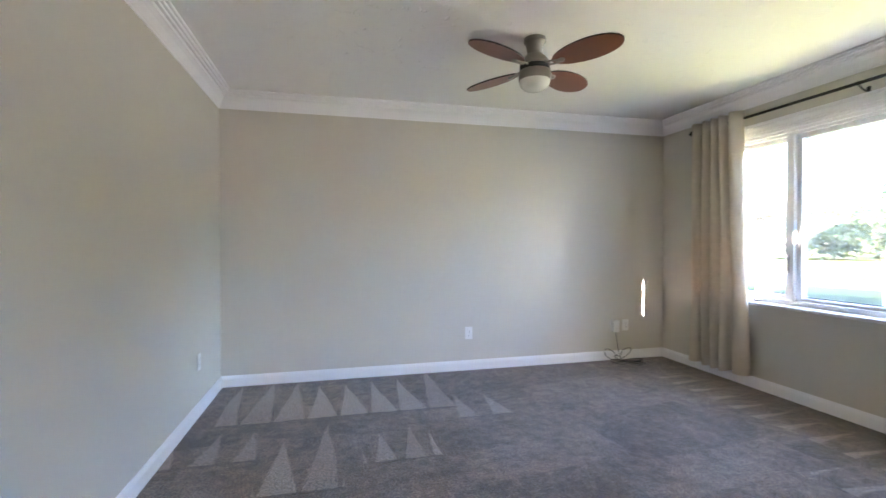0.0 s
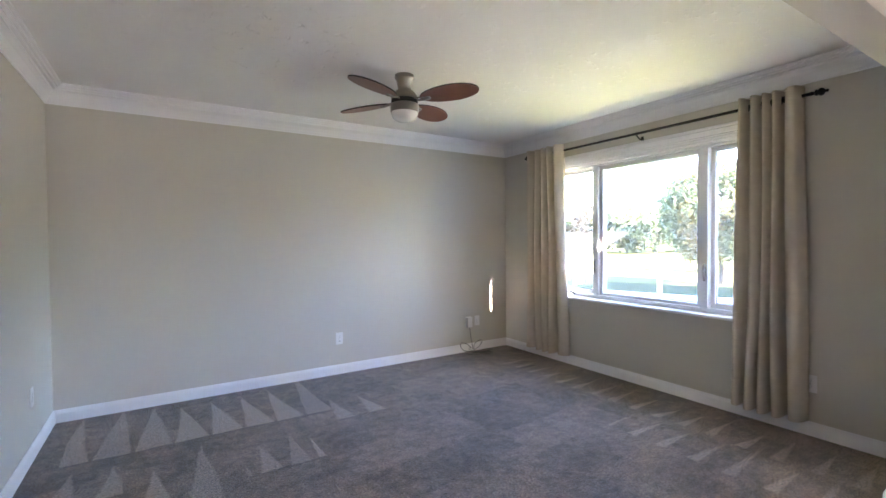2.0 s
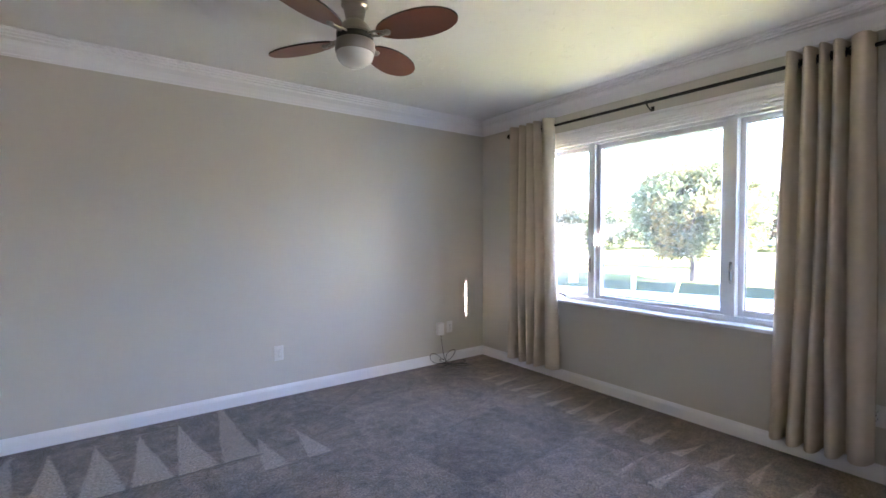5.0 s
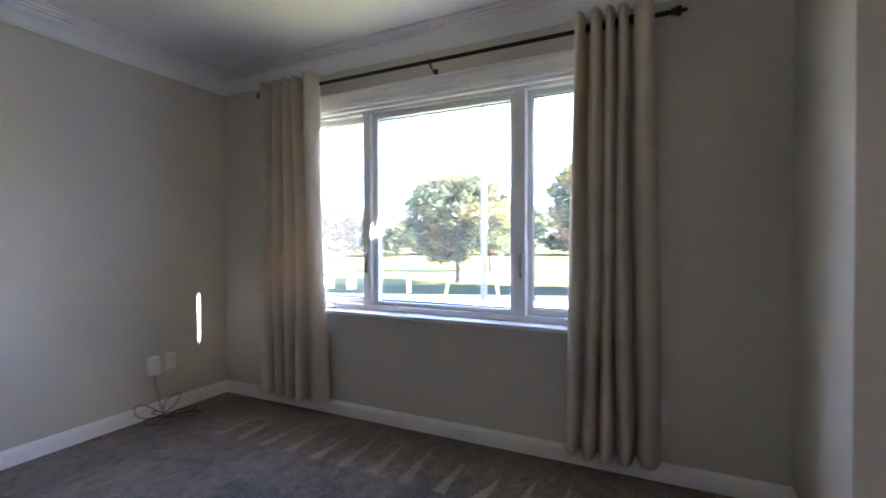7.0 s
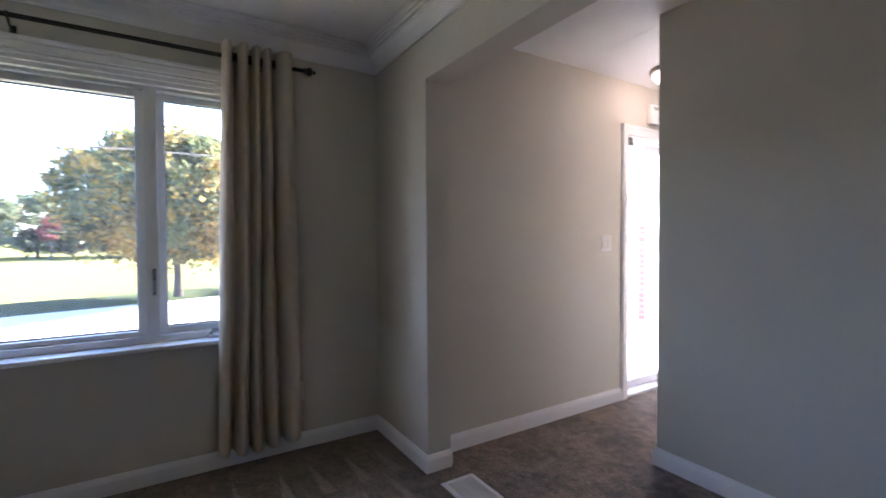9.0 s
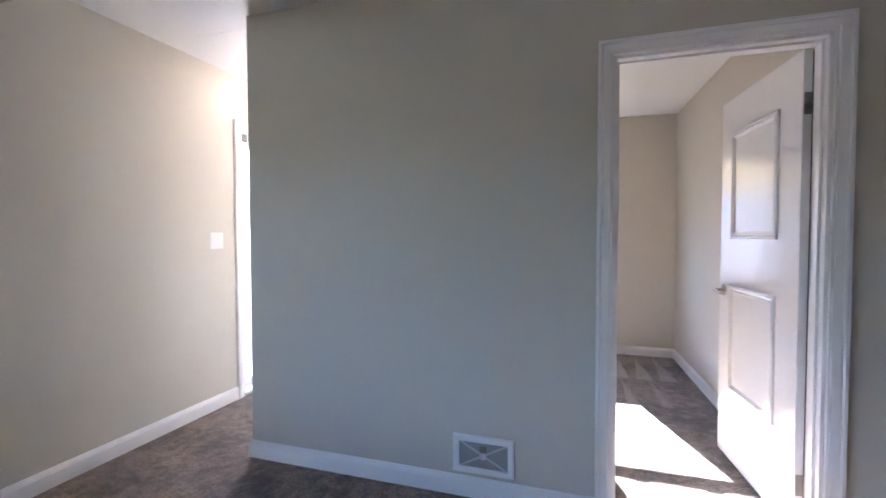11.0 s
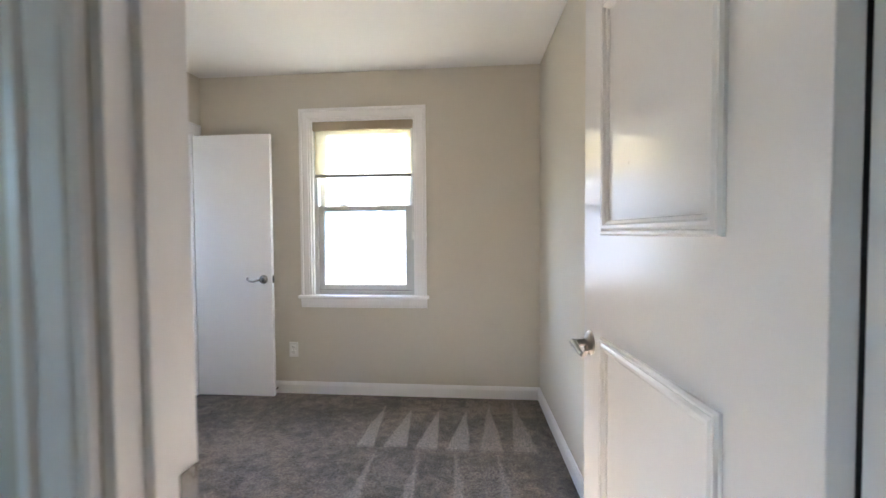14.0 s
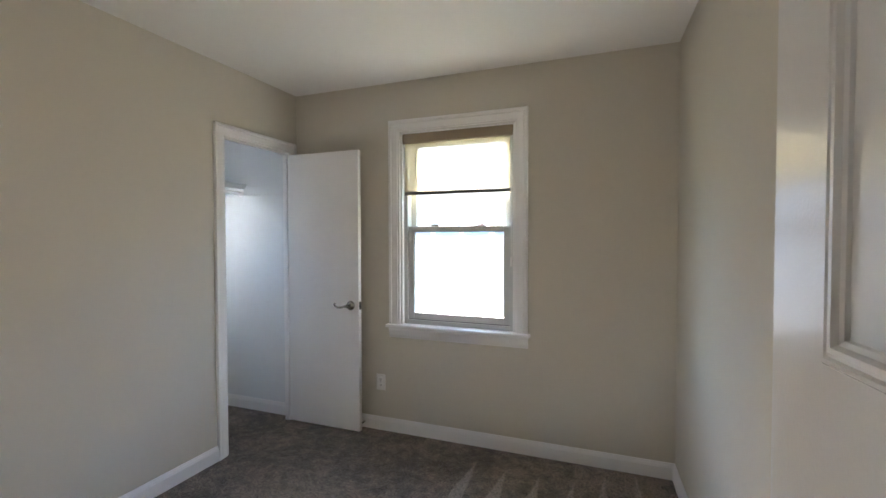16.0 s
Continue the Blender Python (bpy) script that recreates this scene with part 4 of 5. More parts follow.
switch = thing("light_switch", pose(XD, -0.927, 1.213, 0, 0, 90), "white rocker light switch by the front door", "light switch")
part("plate", boxes((-0.058, 0.058, 0, 0.006, -0.058, 0.058), bev=0.0025), PLASTIC, switch)
for _x in (-0.023, 0.023):
    part("rocker", boxes((_x - 0.016, _x + 0.016, 0.005, 0.010, -0.033, 0.033), bev=0.003), PLASTIC, switch)
chime = thing("door_chime", pose(XD, -1.48, 2.235, 0, 0, 90), "white door chime box above the front door", "door chime")
part("cover", boxes((-0.062, 0.062, 0, 0.05, -0.078, 0.078), bev=0.008), PLASTIC, chime)
part("grille", boxes((-0.04, 0.04, 0.0495, 0.052, 0.035, 0.041), (-0.04, 0.04, 0.0495, 0.052, 0.048, 0.054)), SLOT, chime)

# floor register under the opening
reg = thing("floor_register", pose(2.365, 0.595, 0.001), "white steel floor register in the carpet", "vent")
part("frame", sweep(bmesh.new(), [(0, 0), (0, 0.006), (0.004, 0.009), (0.020, 0.007), (0.026, 0.002), (0.026, 0)], [(-0.112, -0.072, 0), (-0.112, 0.072, 0), (0.112, 0.072, 0), (0.112, -0.072, 0)], UP, True), TRIM, reg)
part("backing", boxes((-0.112, 0.112, -0.072, 0.072, 0.0, 0.001)), SLOT, reg)
for _k in range(13):
    part("slat", boxes((-0.110 + _k * 0.0170, -0.1005 + _k * 0.0170, -0.072, 0.072, 0.0012, 0.006)), VINYL, reg)
for _y in (-0.022, 0.022):
    part("cross_bar", boxes((-0.112, 0.112, _y - 0.002, _y + 0.002, 0.0055, 0.0075)), VINYL, reg)

# wall register above the baseboard, its louvre removed: frame, duct and damper
gr = thing("wall_register", pose(0.705, P0, 0.205), "white wall register frame with the metal damper showing", "vent")
part("frame", sweep(bmesh.new(), [(0, 0), (0, 0.010), (0.005, 0.012), (0.024, 0.009), (0.030, 0.003), (0.030, 0)], [(0.118, 0.0, -0.062), (0.118, 0.0, 0.062), (-0.118, 0.0, 0.062), (-0.118, 0.0, -0.062)], (0, 1, 0), True), TRIM, gr)
part("duct", boxes((-0.118, 0.118, 0.0003, 0.0012, -0.062, 0.062)), ZINC, gr, "bare metal duct")
for _k in range(17):
    part("louvre", boxes((-0.116, 0.116, 0.0014, 0.0034, -0.060 + _k * 0.0072, -0.0562 + _k * 0.0072), bev=0.0006), ZINC, gr)
for _a in (28, -28):
    _b = boxes((-0.13, 0.13, 0.0036, 0.0062, -0.005, 0.005), bev=0.001)
    _b.transform(Matrix.Rotation(radians(_a), 4, "Y"))
    bmesh.ops.bisect_plane(_b, geom=_b.verts[:] + _b.edges[:] + _b.faces[:], plane_co=(0, 0, 0.06), plane_no=(0, 0, 1), clear_outer=True)
    bmesh.ops.bisect_plane(_b, geom=_b.verts[:] + _b.edges[:] + _b.faces[:], plane_co=(0, 0, -0.06), plane_no=(0, 0, -1), clear_outer=True)
    part("damper_rib", _b, PALE_ZINC, gr, "pale pressed metal rib")
part("damper_knob", lathe(bmesh.new(), [(0.016, 0), (0.016, 0.005), (0.009, 0.010)], 16, Matrix.Translation((0, 0.004, -0.004)) @ Matrix.Rotation(radians(-90), 4, "X")), PALE_ZINC, gr)
part("damper_flap", boxes((-0.018, 0.016, 0.0064, 0.012, 0.018, 0.046), bev=0.003), GREYBAR, gr, "dark damper tab")
for _x in (-0.132, 0.132):
    part("screw", lathe(bmesh.new(), [(0.005, 0), (0.004, 0.002)], 10, Matrix.Translation((_x, 0.0075, 0)) @ Matrix.Rotation(radians(-90), 4, "X")), STEEL, gr)


def flush_light(x, y, r, label, lit, colour=(1.0, 0.72, 0.42, 1)):
    l = thing("ceiling_light", pose(x, y, CZ), label, "ceiling light")
    part("base", lathe(bmesh.new(), [(r, 0), (r * 1.02, -0.012), (r * 0.98, -0.03), (r * 0.86, -0.036)], 36), NICKEL, l, smooth=True)
    m = BOWL
    if lit:
        m = surf("lit_opal_glass", (0.82, 0.78, 0.70), 0.3)
        b = m.node_tree.nodes["Principled BSDF"]
        b.inputs["Emission Color"].default_value = colour
        b.inputs["Emission Strength"].default_value = lit
    part("bowl", lathe(bmesh.new(), [(r * 0.88, -0.034), (r * 0.86, -0.05), (r * 0.7, -0.078), (r * 0.4, -0.098), (0.012, -0.104)], 36), m, l, smooth=True)
    part("knob", lathe(bmesh.new(), [(0.010, -0.10), (0.012, -0.108), (0.004, -0.118)], 16), NICKEL, l, smooth=True)


flush_light(2.44, -1.22, 0.15, "brushed nickel flush ceiling light, lit, in the hall", 0.6, (1.0, 0.78, 0.60, 1))
flush_light(0.72, -1.98, 0.15, "flush ceiling light with a warm glowing bowl", 0.45, (1.0, 0.78, 0.56, 1))

# front doorway: closer, threshold, storm door standing ajar outside
closer = thing("door_closer", pose(XD + 0.02, F1 - 0.05, FZ - 0.05), "grey bracket of a door closer in the corner of the frame", "door closer")
part("body", boxes((-0.012, 0.03, -0.035, 0.034, -0.03, 0.034), bev=0.004), STEEL, closer)
threshold = thing("threshold", pose(XD + 0.08, (F0 + F1) / 2, 0.0), "pale metal door threshold", "threshold", kind="structure")
part("plate", boxes((-0.08, 0.09, (F0 - F1) / 2 + 0.016, (F1 - F0) / 2 - 0.016, -0.02, 0.018), bev=0.006), VINYL, threshold)


# ---- bedroom window ----
bw = thing("window_2", pose((BX0 + BX1) / 2, BS, BZ0), "white double-hung window with a half-drawn roller shade", "window", kind="structure")
_off = Matrix.Translation((-(BX0 + BX1) / 2, -BS, -BZ0))


def bpart(name, mat, *rows, bev=0.002, label="", parent=None):
    bm = boxes(*rows, bev=bev)
    bm.transform(_off)
    return part(name, bm, mat, parent or bw, label)


_c = casing("c", "y", BS, 1, BX0, BX1, BZ1, BZ0, [(a * 1.14, b) for a, b in CASE])
_c.transform(_off)
part("casing", _c, TRIM, bw)
bpart("stool", TRIM, (BX0 - 0.10, BX1 + 0.10, BS - 0.05, BS + 0.045, BZ0 - 0.024, BZ0), bev=0.006)
_c = sweep(bmesh.new(), [(0, 0), (0.020, 0), (0.020, -0.02), (0.014, -0.05), (0.006, -0.072), (0, -0.074)], [(BX0 - 0.085, BS, BZ0 - 0.024), (BX1 + 0.085, BS, BZ0 - 0.024)], UP)
_c.transform(_off)
part("apron", _c, TRIM, bw)
Y0, Y1 = BS - OUT + 0.001, BS - 0.001
bpart("jamb_lining", TRIM, (BX0, BX0 + 0.014, Y0, Y1, BZ0, BZ1))
bpart("jamb_lining", TRIM, (BX1 - 0.014, BX1, Y0, Y1, BZ0, BZ1))
bpart("jamb_lining", TRIM, (BX0 + 0.014, BX1 - 0.014, Y0, Y1, BZ1 - 0.014, BZ1))
bpart("track", SASH, (BX0 + 0.014, BX0 + 0.042, Y0, BS - 0.03, BZ0, BZ1 - 0.014))
bpart("track", SASH, (BX1 - 0.042, BX1 - 0.014, Y0, BS - 0.03, BZ0, BZ1 - 0.014))
bpart("sill_frame", SASH, (BX0 + 0.042, BX1 - 0.042, Y0, BS - 0.03, BZ0, BZ0 + 0.03))
bpart("head_frame", SASH, (BX0 + 0.042, BX1 - 0.042, Y0, BS - 0.03, BZ1 - 0.05, BZ1 - 0.014))


def hung(name, z0, z1, y0, y1, side, low, high):
    x0, x1 = BX0 + 0.043, BX1 - 0.043
    s = bpart(name, SASH, (x0, x0 + side, y0, y1, z0, z1), (x1 - side, x1, y0, y1, z0, z1), (x0 + side, x1 - side, y0, y1, z0, z0 + low), (x0 + side, x1 - side, y0, y1, z1 - high, z1), bev=0.003)
    yc = (y0 + y1) / 2
    p = bpart("pane", GLASS, (x0 + side - 0.004, x1 - side + 0.004, yc - 0.002, yc + 0.002, z0 + low - 0.004, z1 - high + 0.004), bev=0, parent=s)
    p.visible_shadow = False
    bpart("glazing_bead", SEAL_AND_GAP, (x0 + side - 0.001, x0 + side + 0.003, y1 - 0.012, y1 - 0.009, z0 + low, z1 - high), (x1 - side - 0.003, x1 - side + 0.001, y1 - 0.012, y1 - 0.009, z0 + low, z1 - high),
          (x0 + side, x1 - side, y1 - 0.012, y1 - 0.009, z0 + low - 0.001, z0 + low + 0.003), (x0 + side, x1 - side, y1 - 0.012, y1 - 0.009, z1 - high - 0.003, z1 - high + 0.001), bev=0, parent=s)
    return s


lower = hung("lower_sash", BZ0 + 0.031, 1.455, BS - 0.085, BS - 0.045, 0.040, 0.048, 0.040)
bpart("lift_tab", SASH, (0.66, 0.76, BS - 0.045, BS - 0.034, BZ0 + 0.068, BZ0 + 0.082), bev=0.003, parent=lower)
for _x in (0.55, 0.88):
    _k = bpart("sash_lock", STEEL, (_x - 0.032, _x + 0.032, BS - 0.082, BS - 0.05, 1.456, 1.472), bev=0.005, label="sash lock")
bpart("weatherstrip", SEAL_AND_GAP, (BX0 + 0.0405, BX0 + 0.0428, BS - 0.046, BS - 0.043, BZ0 + 0.031, 1.455), bev=0, parent=lower)
bpart("weatherstrip", SEAL_AND_GAP, (BX1 - 0.0428, BX1 - 0.0405, BS - 0.046, BS - 0.043, BZ0 + 0.031, 1.455), bev=0, parent=lower)
bpart("weatherstrip", SEAL_AND_GAP, (BX0 + 0.043, BX1 - 0.043, BS - 0.047, BS - 0.044, BZ0 + 0.0302, BZ0 + 0.034), bev=0, parent=lower)
hung("upper_sash", 1.415, BZ1 - 0.051, BS - 0.13, BS - 0.09, 0.040, 0.036, 0.040)

shade = thing("roller_shade", pose((BX0 + BX1) / 2, BS - 0.018, BZ1 - 0.014), "cream screen roller shade drawn part of the way", "roller shade")
_w = (BX1 - BX0) / 2 - 0.016
part("valance", boxes((-_w, _w, -0.012, 0.016, -0.066, 0.0), bev=0.004), TAUPE, shade, "taupe fabric-covered valance")
part("fabric", boxes((-_w + 0.02, _w - 0.012, -0.0045, -0.0035, -0.40, -0.02)), SHADE, shade, "cream see-through screen cloth")
part("bottom_bar", boxes((-_w + 0.018, _w - 0.010, -0.011, 0.003, -0.422, -0.397), bev=0.004), GREYBAR, shade)
_b = bmesh.new()
for _x in (-_w + 0.004, -_w + 0.010):
    tube(_b, [(_x, 0.012, -0.03), (_x, 0.014, -0.5), (_x, 0.014, -0.86)], 0.0016, 6)
part("chain", _b, PLASTIC, shade, "white bead chain")
part("chain_guide", boxes((-_w, -_w + 0.014, 0.004, 0.022, -0.90, -0.84), bev=0.003), PLASTIC, shade)


# ---- outdoors ----
GZ = -0.62
_g = bmesh.new()
_n = 60
_vs = [[_g.verts.new((-400 + 800 * i / _n, -400 + 800 * j / _n, GZ)) for j in range(_n + 1)] for i in range(_n + 1)]
for _i in range(_n):
    for _j in range(_n):
        _g.faces.new((_vs[_i][_j], _vs[_i + 1][_j], _vs[_i + 1][_j + 1], _vs[_i][_j + 1]))
setting("ground", _g, GRASS, "mown lawn in sun")
# lawn out of view, brightened to throw light up through the picture window
setting("front_lawn", boxes((5.6, 7.2, -60, -2.2, GZ - 0.1, GZ + 0.006), (5.6, 7.2, -0.9, 0.27, GZ - 0.1, GZ + 0.006), (E + OUT, 7.2, 0.27, 60, GZ - 0.1, GZ + 0.006)), BOUNCE_LAWN, "unseen front lawn, made paler to bounce light indoors")
# strip that paints the shadow band lying beside the road
_v = boxes((0, 3.1, -120, 120, -0.1, 0.025))
_v.transform(Matrix.Translation((14.03, 9.42, GZ)) @ Matrix.Rotation(radians(18.5), 4, "Z"))
setting("shadow_strip", _v, SHADOW_GRASS, "grass strip along the road, a shadow put into its colour")
_slant = Matrix.Translation((14.03, 9.42, GZ)) @ Matrix.Rotation(radians(18.5), 4, "Z")
_v = boxes((-7.0, -1.5, -120, 120, -0.1, 0.02))
_v.transform(_slant)
setting("road", _v, ASPHALT, "pale sunlit concrete road")
_v = boxes((-1.5, 0, -120, 120, -0.1, 0.016))
_v.transform(_slant)
setting("road_shoulder", _v, CONCRETE, "pale gravel shoulder beside the road")
setting("porch_floor", boxes((XD + OUT, 5.6, -4.3, 0.27, GZ - 0.1, -0.08)), CONCRETE, "concrete porch slab")
setting("path", boxes((5.6, 7.2, -2.2, -0.9, GZ - 0.1, GZ + 0.01)), CONCRETE, "concrete front path")
# roof and eaves of the house itself
setting("roof", boxes((-2.6, E + OUT + 0.53, 0.3, N + 0.75, CZ + 0.18, CZ + 0.30), (-2.6, XD + OUT + 0.3, -4.1, 0.3, CZ + 0.18, CZ + 0.30)), ROOF, "roof over the rooms")
setting("soffit", boxes((E + OUT, E + OUT + 0.5, 0.3, N + 0.7, CZ - 0.03, CZ + 0.01), (E + OUT + 0.5, E + OUT + 0.525, 0.3, N + 0.7, CZ - 0.188, CZ + 0.12)), SIDING, "white boxed eave")
setting("outer_wall_west", boxes((-2.5, -2.4, -3.6, N + 0.2, 0, CZ)), SIDING)
setting("foundation", boxes((-2.5, E + OUT, -3.5, N + OUT, GZ - 0.1, -0.121)), CONCRETE, "concrete foundation under the rooms")


def tree(name, x, y, tall, wide, base, mat, seed, count, leaf, label, group=""):
    """Trunk, forking limbs and a crown of many single leaves set in clumps."""
    rnd = random.Random(seed)
    t = thing(name, pose(x, y, GZ - 0.05), label, "tree", group)
    bm = bmesh.new()
    h = tall
    r = 0.014 * tall + 0.02
    tube(bm, [(0, 0, 0), (0.02, 0.01, base * 0.5), (0.03 * rnd.uniform(-1, 1), 0.04, base), (0.05, 0.0, h * 0.6), (0.0, 0.05, h * 0.88)], [r * 1.5, r, r * 0.9, r * 0.5, r * 0.12], 10)
    for k in range(11):
        a = k * 2.4 + rnd.uniform(-0.3, 0.3)
        z = base + (h * 0.72 - base) * (k / 11) ** 0.9
        ln = wide * 0.5 * rnd.uniform(0.6, 0.9) * (1 - 0.45 * k / 11)
        tube(bm, [(0.02, 0.01, z), (math.cos(a) * ln * 0.45, math.sin(a) * ln * 0.45, z + ln * 0.28), (math.cos(a) * ln, math.sin(a) * ln, z + ln * 0.55)], [r * 0.45, r * 0.25, r * 0.06], 7)
    part("trunk", bm, BARK, t, smooth=True)
    verts, faces = [], []
    clumps = []
    zc, rz = (base * 0.82 + h) / 2, (h - base * 0.82) / 2
    while len(clumps) < max(40, min(260, count // 38)):
        p = Vector((rnd.uniform(-1, 1), rnd.uniform(-1, 1), rnd.uniform(-1, 1)))
        if 0.25 < p.length < 1:
            fat = 1.0 - 0.45 * max(0, p.z) + 0.12 * noise.noise(p * 2.2 + Vector((seed, 0, 0)))
            q = p.normalized() * (p.length ** 0.7) * fat
            clumps.append(Vector((q.x * wide / 2, q.y * wide / 2, zc + q.z * rz)))
    for c in clumps:
        size = rnd.uniform(0.10, 0.19) * wide * 0.62
        for _ in range(max(8, count // len(clumps))):
            p = c + Vector((rnd.gauss(0, 0.5), rnd.gauss(0, 0.5), rnd.gauss(0, 0.34))) * size
            s = leaf * rnd.uniform(0.6, 1.35)
            u = Vector((rnd.gauss(0, 1), rnd.gauss(0, 1), rnd.gauss(0, 0.6))).normalized()
            v = u.cross(Vector((rnd.gauss(0, 1), rnd.gauss(0, 1), rnd.gauss(0, 1)))).normalized()
            i = len(verts)
            verts += [p - u * s * 0.6, p + v * s * 0.42 - u * s * 0.05, p + u * s * 0.6, p - v * s * 0.42 - u * s * 0.05]
            faces.append((i, i + 1, i + 2, i + 3))
    me = bpy.data.meshes.new("crown")
    me.from_pydata([tuple(p) for p in verts], [], faces)
    me.materials.append(mat)
    cr = new("crown", me)
    cr.parent = t
    return t


tree("maple_tree", 18.9, 9.2, 5.7, 4.7, 1.2, MAPLE, 11, 42000, 0.12, "young maple in green and gold leaf on the lawn", "lawn maples")
tree("maple_tree", 17.6, 1.6, 6.1, 6.1, 1.5, GOLD, 23, 62000, 0.125, "broad maple turning yellow in its crown, on the lawn", "lawn maples")
tree("maple_tree", 27.0, 10.6, 5.4, 3.4, 1.3, MAPLE, 31, 7000, 0.15, "slender maple farther out on the lawn", "lawn maples")
tree("maple_tree", 20.5, -9.5, 6.0, 6.0, 1.5, MAPLE, 37, 8000, 0.18, "broad maple in autumn leaf near the road", "lawn maples")
tree("red_maple", 57.0, 11.5, 4.7, 1.7, 2.2, REDLEAF, 41, 1500, 0.3, "small bright red maple far across the lawn")
_rt = random.Random(7)
for _k in range(30):
    _a = radians(-34 + _k * 3.3 + _rt.uniform(-1, 1))
    _d = _rt.uniform(58, 74)
    tree("far_tree", _d * math.cos(_a), 1 + _d * math.sin(_a), _rt.uniform(6.0, 9.5), _rt.uniform(6, 9.5), 0.6, (HEDGE, RUSSET)[_k % 3 == 1], 100 + _k, 4600, 0.38, "tree in the wood edge beyond the lawn", "trees beyond the lawn")


def pole(x, y, h, r):
    p = thing("utility_pole", pose(x, y, GZ), "weathered utility pole by the road", "utility pole")
    part("shaft", tube(bmesh.new(), [(0, 0, 0), (0, 0, h)], [r, r * 0.75], 14), POLE, p, smooth=True)
    part("crossarm", boxes((-0.05, 0.05, -0.9, 0.9, h - 0.7, h - 0.58)), POLE, p)
    for s in (-0.8, 0.0, 0.8):
        part("insulator", lathe(bmesh.new(), [(0.03, 0), (0.05, 0.04), (0.03, 0.12)], 10, Matrix.Translation((0, s, h - 0.58))), STEEL, p)
    return p


pole(13.9, 6.1, 8.6, 0.105)
pole(14.3, 41.0, 8.6, 0.16)
pole(14.0, -30.0, 8.6, 0.16)
for _x, _z in ((-0.8, 7.0), (0.8, 7.0), (0.0, 4.35)):
    _w1 = thing("overhead_wire", pose(14.0, 6, 0), "pale overhead wire between the poles", "wire", "overhead wires")
    part("cable", tube(bmesh.new(), [(0.25 + 0.1 * _x, -36 + 71 * k / 16, _z + GZ + 0.9 - 1.1 * (1 - ((k - 8) / 8) ** 2)) for k in range(17)], 0.016, 6), POLE, _w1)

for _x, _y, _lean in ((14.15, 7.57, -0.15), (14.5, 5.82, 0.08)):
    guy = thing("guy_wire", pose(_x, _y, GZ), "yellow guy-wire guard leaning at the road's edge", "guy wire", "guy wires")
    part("guard", tube(bmesh.new(), [(0, 0, 0), (-0.02, _lean, 0.5)], 0.05, 10), YELLOW, guy)
    part("wire", tube(bmesh.new(), [(-0.02, _lean, 0.5), (13.9 - _x, 6.1 - _y, 6.6)], 0.003, 6), POLE, guy)
for _x, _y in ((14.4, 9.1), (14.1, 12.6), (14.1, -1.5), (14.1, -4.5)):
    _p = thing("road_post", pose(_x, _y, GZ), "short white post at the road's edge", "post", "posts along the road")
    part("post", boxes((-0.06, 0.06, -0.06, 0.06, 0, 0.5), bev=0.015), POST, _p)
sign = thing("park_sign", pose(33.0, 11.86, GZ), "tall thin pale pole with a blue banner board", "sign")
part("pole", tube(bmesh.new(), [(0, 0, 0), (0, 0, 6.0)], [0.07, 0.05], 10), POST, sign, smooth=True)
part("board", boxes((-0.04, 0.04, -1.1, 0.1, 1.25, 1.55), bev=0.01), BLUEGREY, sign, "blue board")

bench = thing("bench", pose(14.6, 12.3, GZ), "white bench with a blue-grey top across the road", "bench")
part("seat", boxes((-0.25, 0.25, -0.75, 0.75, 0.52, 0.6), bev=0.01), BLUEGREY, bench)
for _y in (-0.55, 0.55):
    part("leg", boxes((-0.2, 0.2, _y - 0.07, _y + 0.07, 0, 0.52), bev=0.01), POST, bench)

# porch: brick pier, added sun-blocking wall, fallen leaves
pier = thing("brick_pier", pose(4.35, -3.85, GZ), "red brick pier on a pale base by the porch", "pier")
part("base", boxes((-0.24, 0.24, -0.24, 0.24, 0, 0.75), bev=0.01), CONCRETE, pier)
part("mortar_core", boxes((-0.205, 0.205, -0.205, 0.205, 0.75, 2.05)), MORTAR, pier)
_b = bmesh.new()
for _c in range(17):
    _z = 0.755 + _c * 0.076
    _s = 0.105 if _c % 2 else 0.0
    for _q in range(2):
        for _side in range(4):
            _bb = bmesh.new()
            box(_bb, -0.212 + _q * 0.212 + 0.004, -0.212 + (_q + 1) * 0.212 - 0.004, -0.215, -0.12, _z, _z + 0.065)
            _bb.transform(Matrix.Rotation(radians(90 * _side), 4, "Z"))
            _me = bpy.data.meshes.new("t")
            _bb.to_mesh(_me)
            _b.from_mesh(_me)
            bpy.data.meshes.remove(_me)
            _bb.free()
_o = part("bricks", _b, BRICK, pier, "courses of red brick")
tagged(_o, kind="stuff")
part("cap", boxes((-0.25, 0.25, -0.25, 0.25, 2.05, 2.12), bev=0.01), CONCRETE, pier)

# storm door, shut, with frosted panels and a clear strip between them
SW = F1 - F0 - 0.03
storm = thing("storm_door", pose(XD + OUT - 0.045, F1 - 0.015, 0.02, 0, 0, -90), "white storm door with frosted panels and a narrow clear strip", "door", kind="structure")
_b = boxes((0, SW, -0.015, 0.015, 0.0, 0.06), (0, SW, -0.015, 0.015, 1.95, 2.01), (0, 0.045, -0.015, 0.015, 0.06, 1.95), (SW - 0.045, SW, -0.015, 0.015, 0.06, 1.95), bev=0.003)
part("frame", _b, VINYL, storm)
for _x0, _x1, _z0, _z1 in ((0.045, 0.29, 0.06, 1.95), (0.40, SW - 0.045, 0.06, 1.95), (0.29, 0.40, 0.06, 0.30), (0.29, 0.40, 1.63, 1.95)):
    part("frosted_panel", boxes((_x0, _x1, -0.0015, 0.0015, _z0, _z1)), FROST, storm, "frosted white panel")
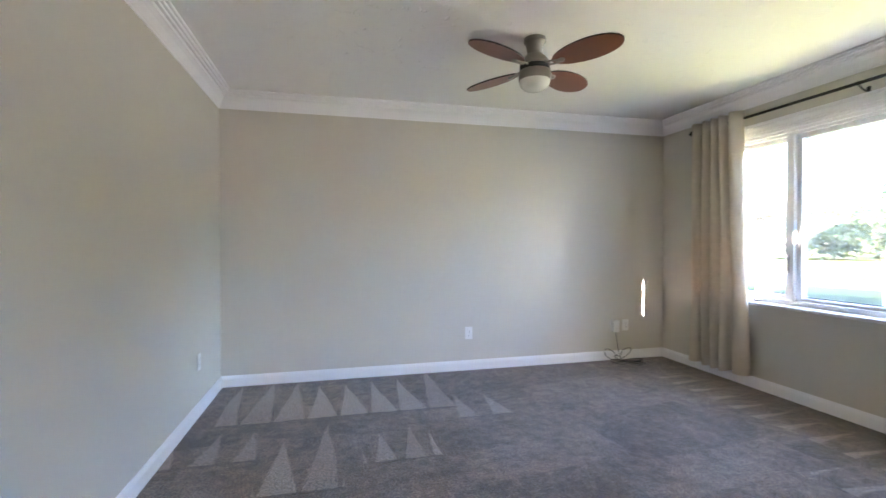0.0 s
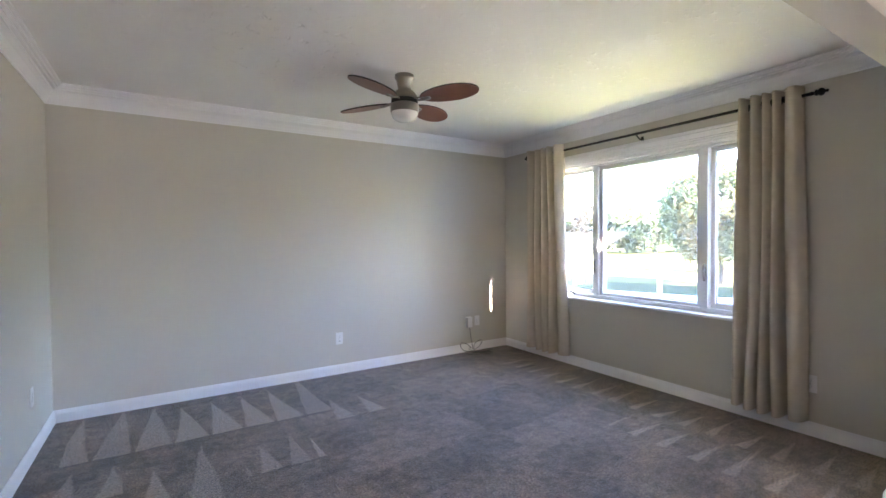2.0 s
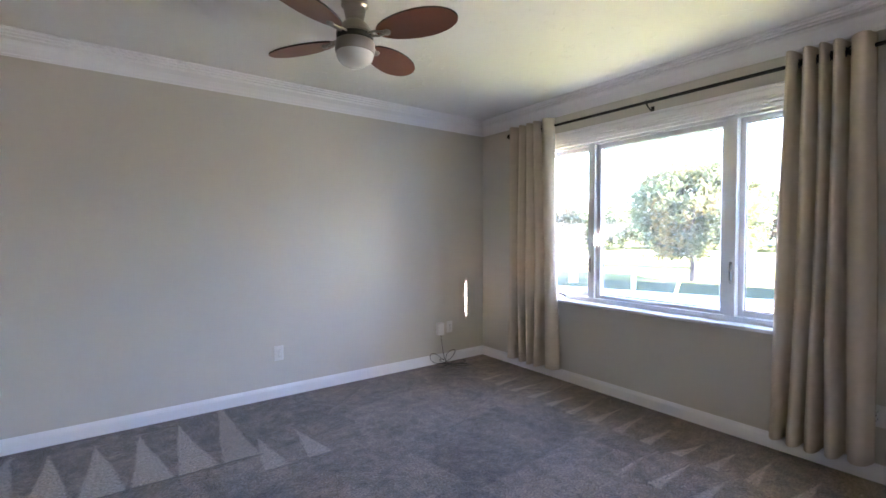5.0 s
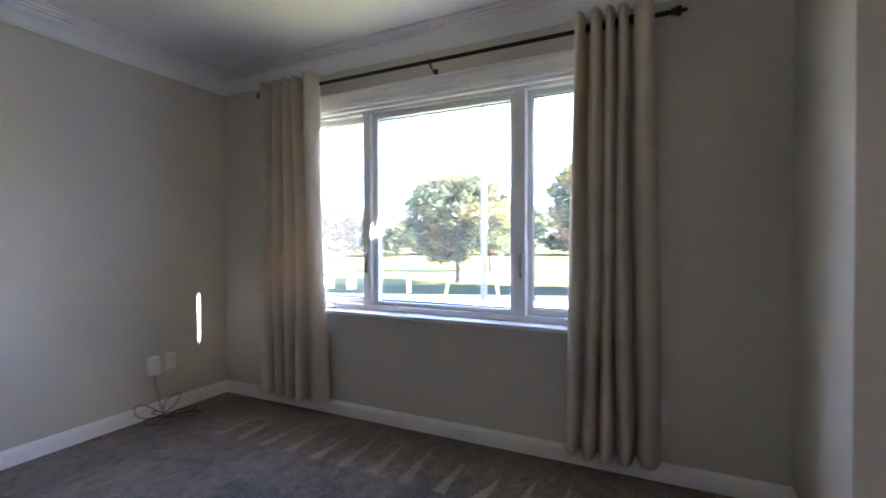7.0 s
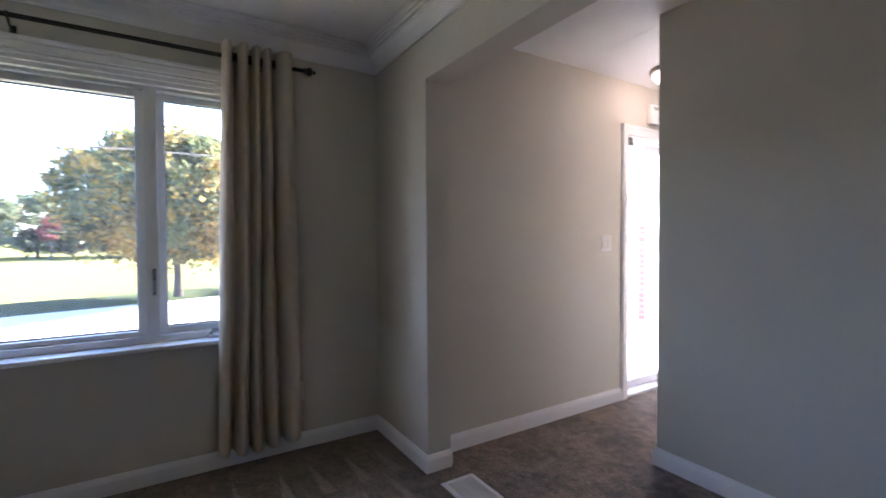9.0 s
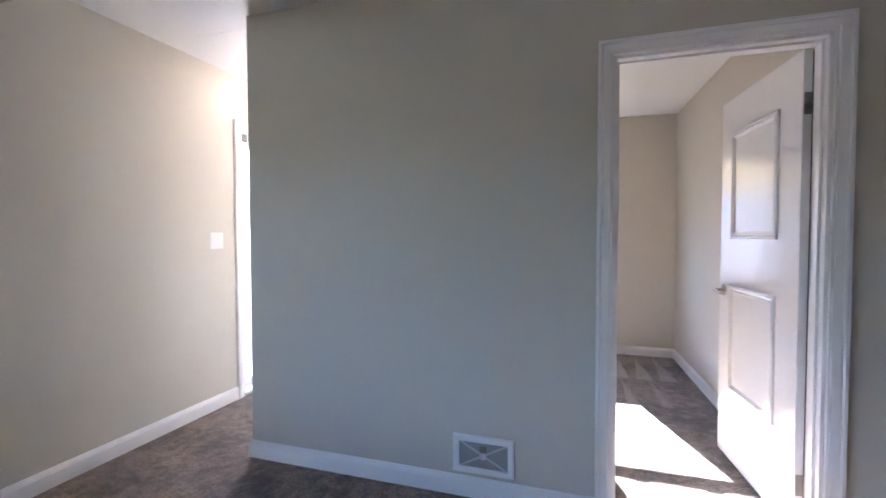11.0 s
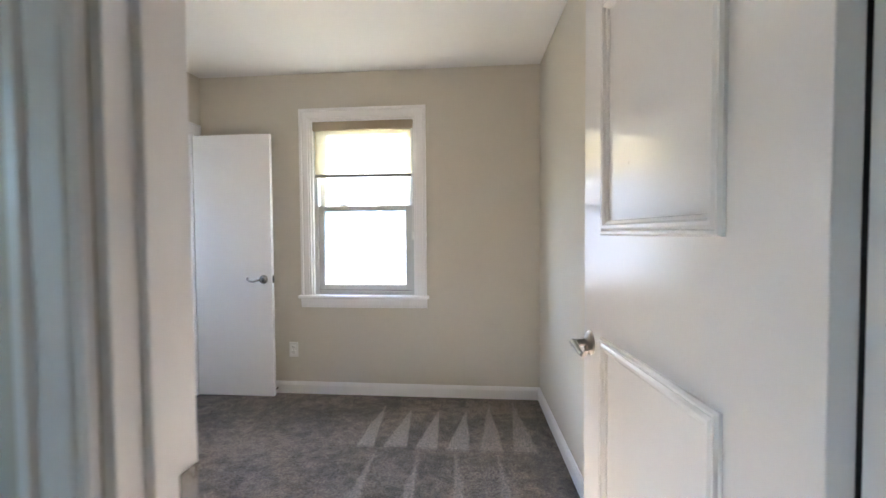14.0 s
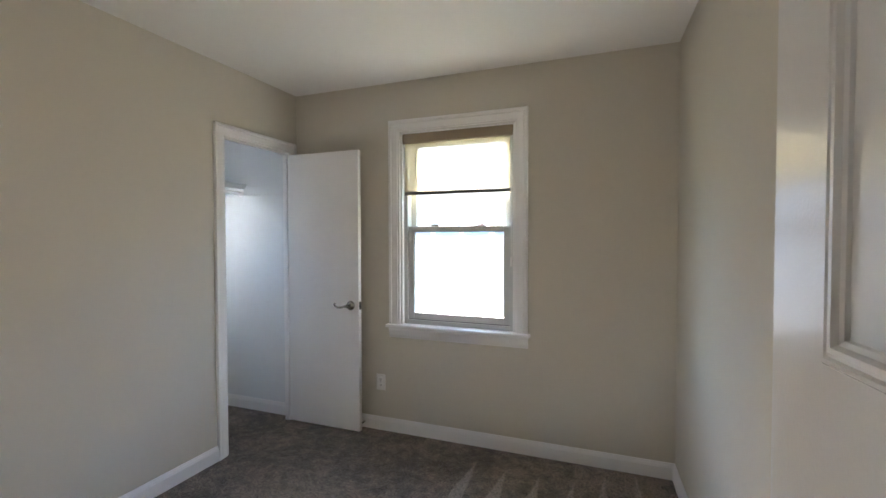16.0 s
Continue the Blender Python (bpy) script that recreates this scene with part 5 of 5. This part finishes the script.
_p = part("pane", boxes((0.29, 0.40, -0.002, 0.002, 0.30, 1.63)), GLASS, storm, "narrow clear strip")
_p.visible_shadow = False
# added out of view; its stepped top trims the sun entering the living room
setting("sun_block_wall", boxes((XD + OUT, 4.27, 0.20, 0.27, -0.08, 2.915), (4.27, 5.5, 0.20, 0.27, -0.08, 2.703)), SIDING, "unseen white wall added to shape the sun on the picture window")
leaf_litter = thing("fallen_leaves", pose(3.4, -1.9, -0.078), "a few orange leaves fallen on the porch", "leaves", kind="stuff")
_b = bmesh.new()
for _k in range(14):
    _x, _y, _a = _rt.uniform(-0.4, 0.5), _rt.uniform(-0.5, 0.5), _rt.uniform(0, 6)
    _v = [_b.verts.new((_x + 0.05 * math.cos(_a + q) * (1.2 if q % 2 < 1 else 0.6), _y + 0.05 * math.sin(_a + q), 0.006 + 0.01 * (q % 2))) for q in (0, 1.05, 2.1, 3.15, 4.2, 5.25)]
    _b.faces.new(_v)
part("leaf", _b, ORANGE, leaf_litter)

# added out of view to stop a sun streak through the storm door
sun_block_post = thing("sun_block_post", pose(3.76, -3.97, -0.08), "unseen white post added to keep sun off the clear strip", "porch post")
part("shaft", tube(bmesh.new(), [(0, 0, 0.2), (0, 0, 0.5), (0, 0, 2.7), (0, 0, 2.9)], [0.06, 0.075, 0.075, 0.06], 16), POST, sun_block_post, smooth=True)
part("foot", boxes((-0.09, 0.09, -0.09, 0.09, 0, 0.2), bev=0.01), POST, sun_block_post)
part("head", boxes((-0.09, 0.09, -0.09, 0.09, 2.9, 3.1), bev=0.01), POST, sun_block_post)

# the house next door, seen through the bedroom window
nb = thing("neighbour_house", pose(0, -9.4, GZ), "white lap-sided house next door with a shingle roof", "house")
_b = bmesh.new()
for _k in range(28):
    _z = 0.3 + _k * 0.125
    _v = [_b.verts.new(p) for p in ((-9, 0.0, _z), (9, 0.0, _z), (9, -0.018, _z + 0.125), (-9, -0.018, _z + 0.125), (-9, -0.02, _z), (9, -0.02, _z))]
    _b.faces.new(_v[:4])
    _b.faces.new((_v[0], _v[4], _v[5], _v[1]))
box(_b, -9, 9, -6.0, -0.021, 0.0, 3.8)
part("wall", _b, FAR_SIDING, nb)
_b = bmesh.new()
_v = [_b.verts.new(p) for p in ((-9.4, 0.5, 3.7), (9.4, 0.5, 3.7), (9.4, -3.0, 5.2), (-9.4, -3.0, 5.2), (9.4, -6.5, 3.7), (-9.4, -6.5, 3.7))]
_b.faces.new(_v[:4])
_b.faces.new((_v[3], _v[2], _v[4], _v[5]))
_b.faces.new((_v[0], _v[3], _v[5]))
_b.faces.new((_v[1], _v[4], _v[2]))
_b.faces.new((_v[0], _v[5], _v[4], _v[1]))
part("roof", _b, ROOF, nb)
_wn2 = part("window", boxes((2.0, 2.1, 0.01, 0.05, 1.0, 2.5), (3.3, 3.4, 0.01, 0.05, 1.0, 2.5), (2.1, 3.3, 0.01, 0.05, 2.4, 2.5), (2.1, 3.3, 0.01, 0.05, 1.0, 1.1), (2.66, 2.74, 0.01, 0.05, 1.1, 2.4)), POST, nb)
part("pane", boxes((2.1, 3.3, 0.005, 0.012, 1.1, 2.4)), BLUEGREY, _wn2)
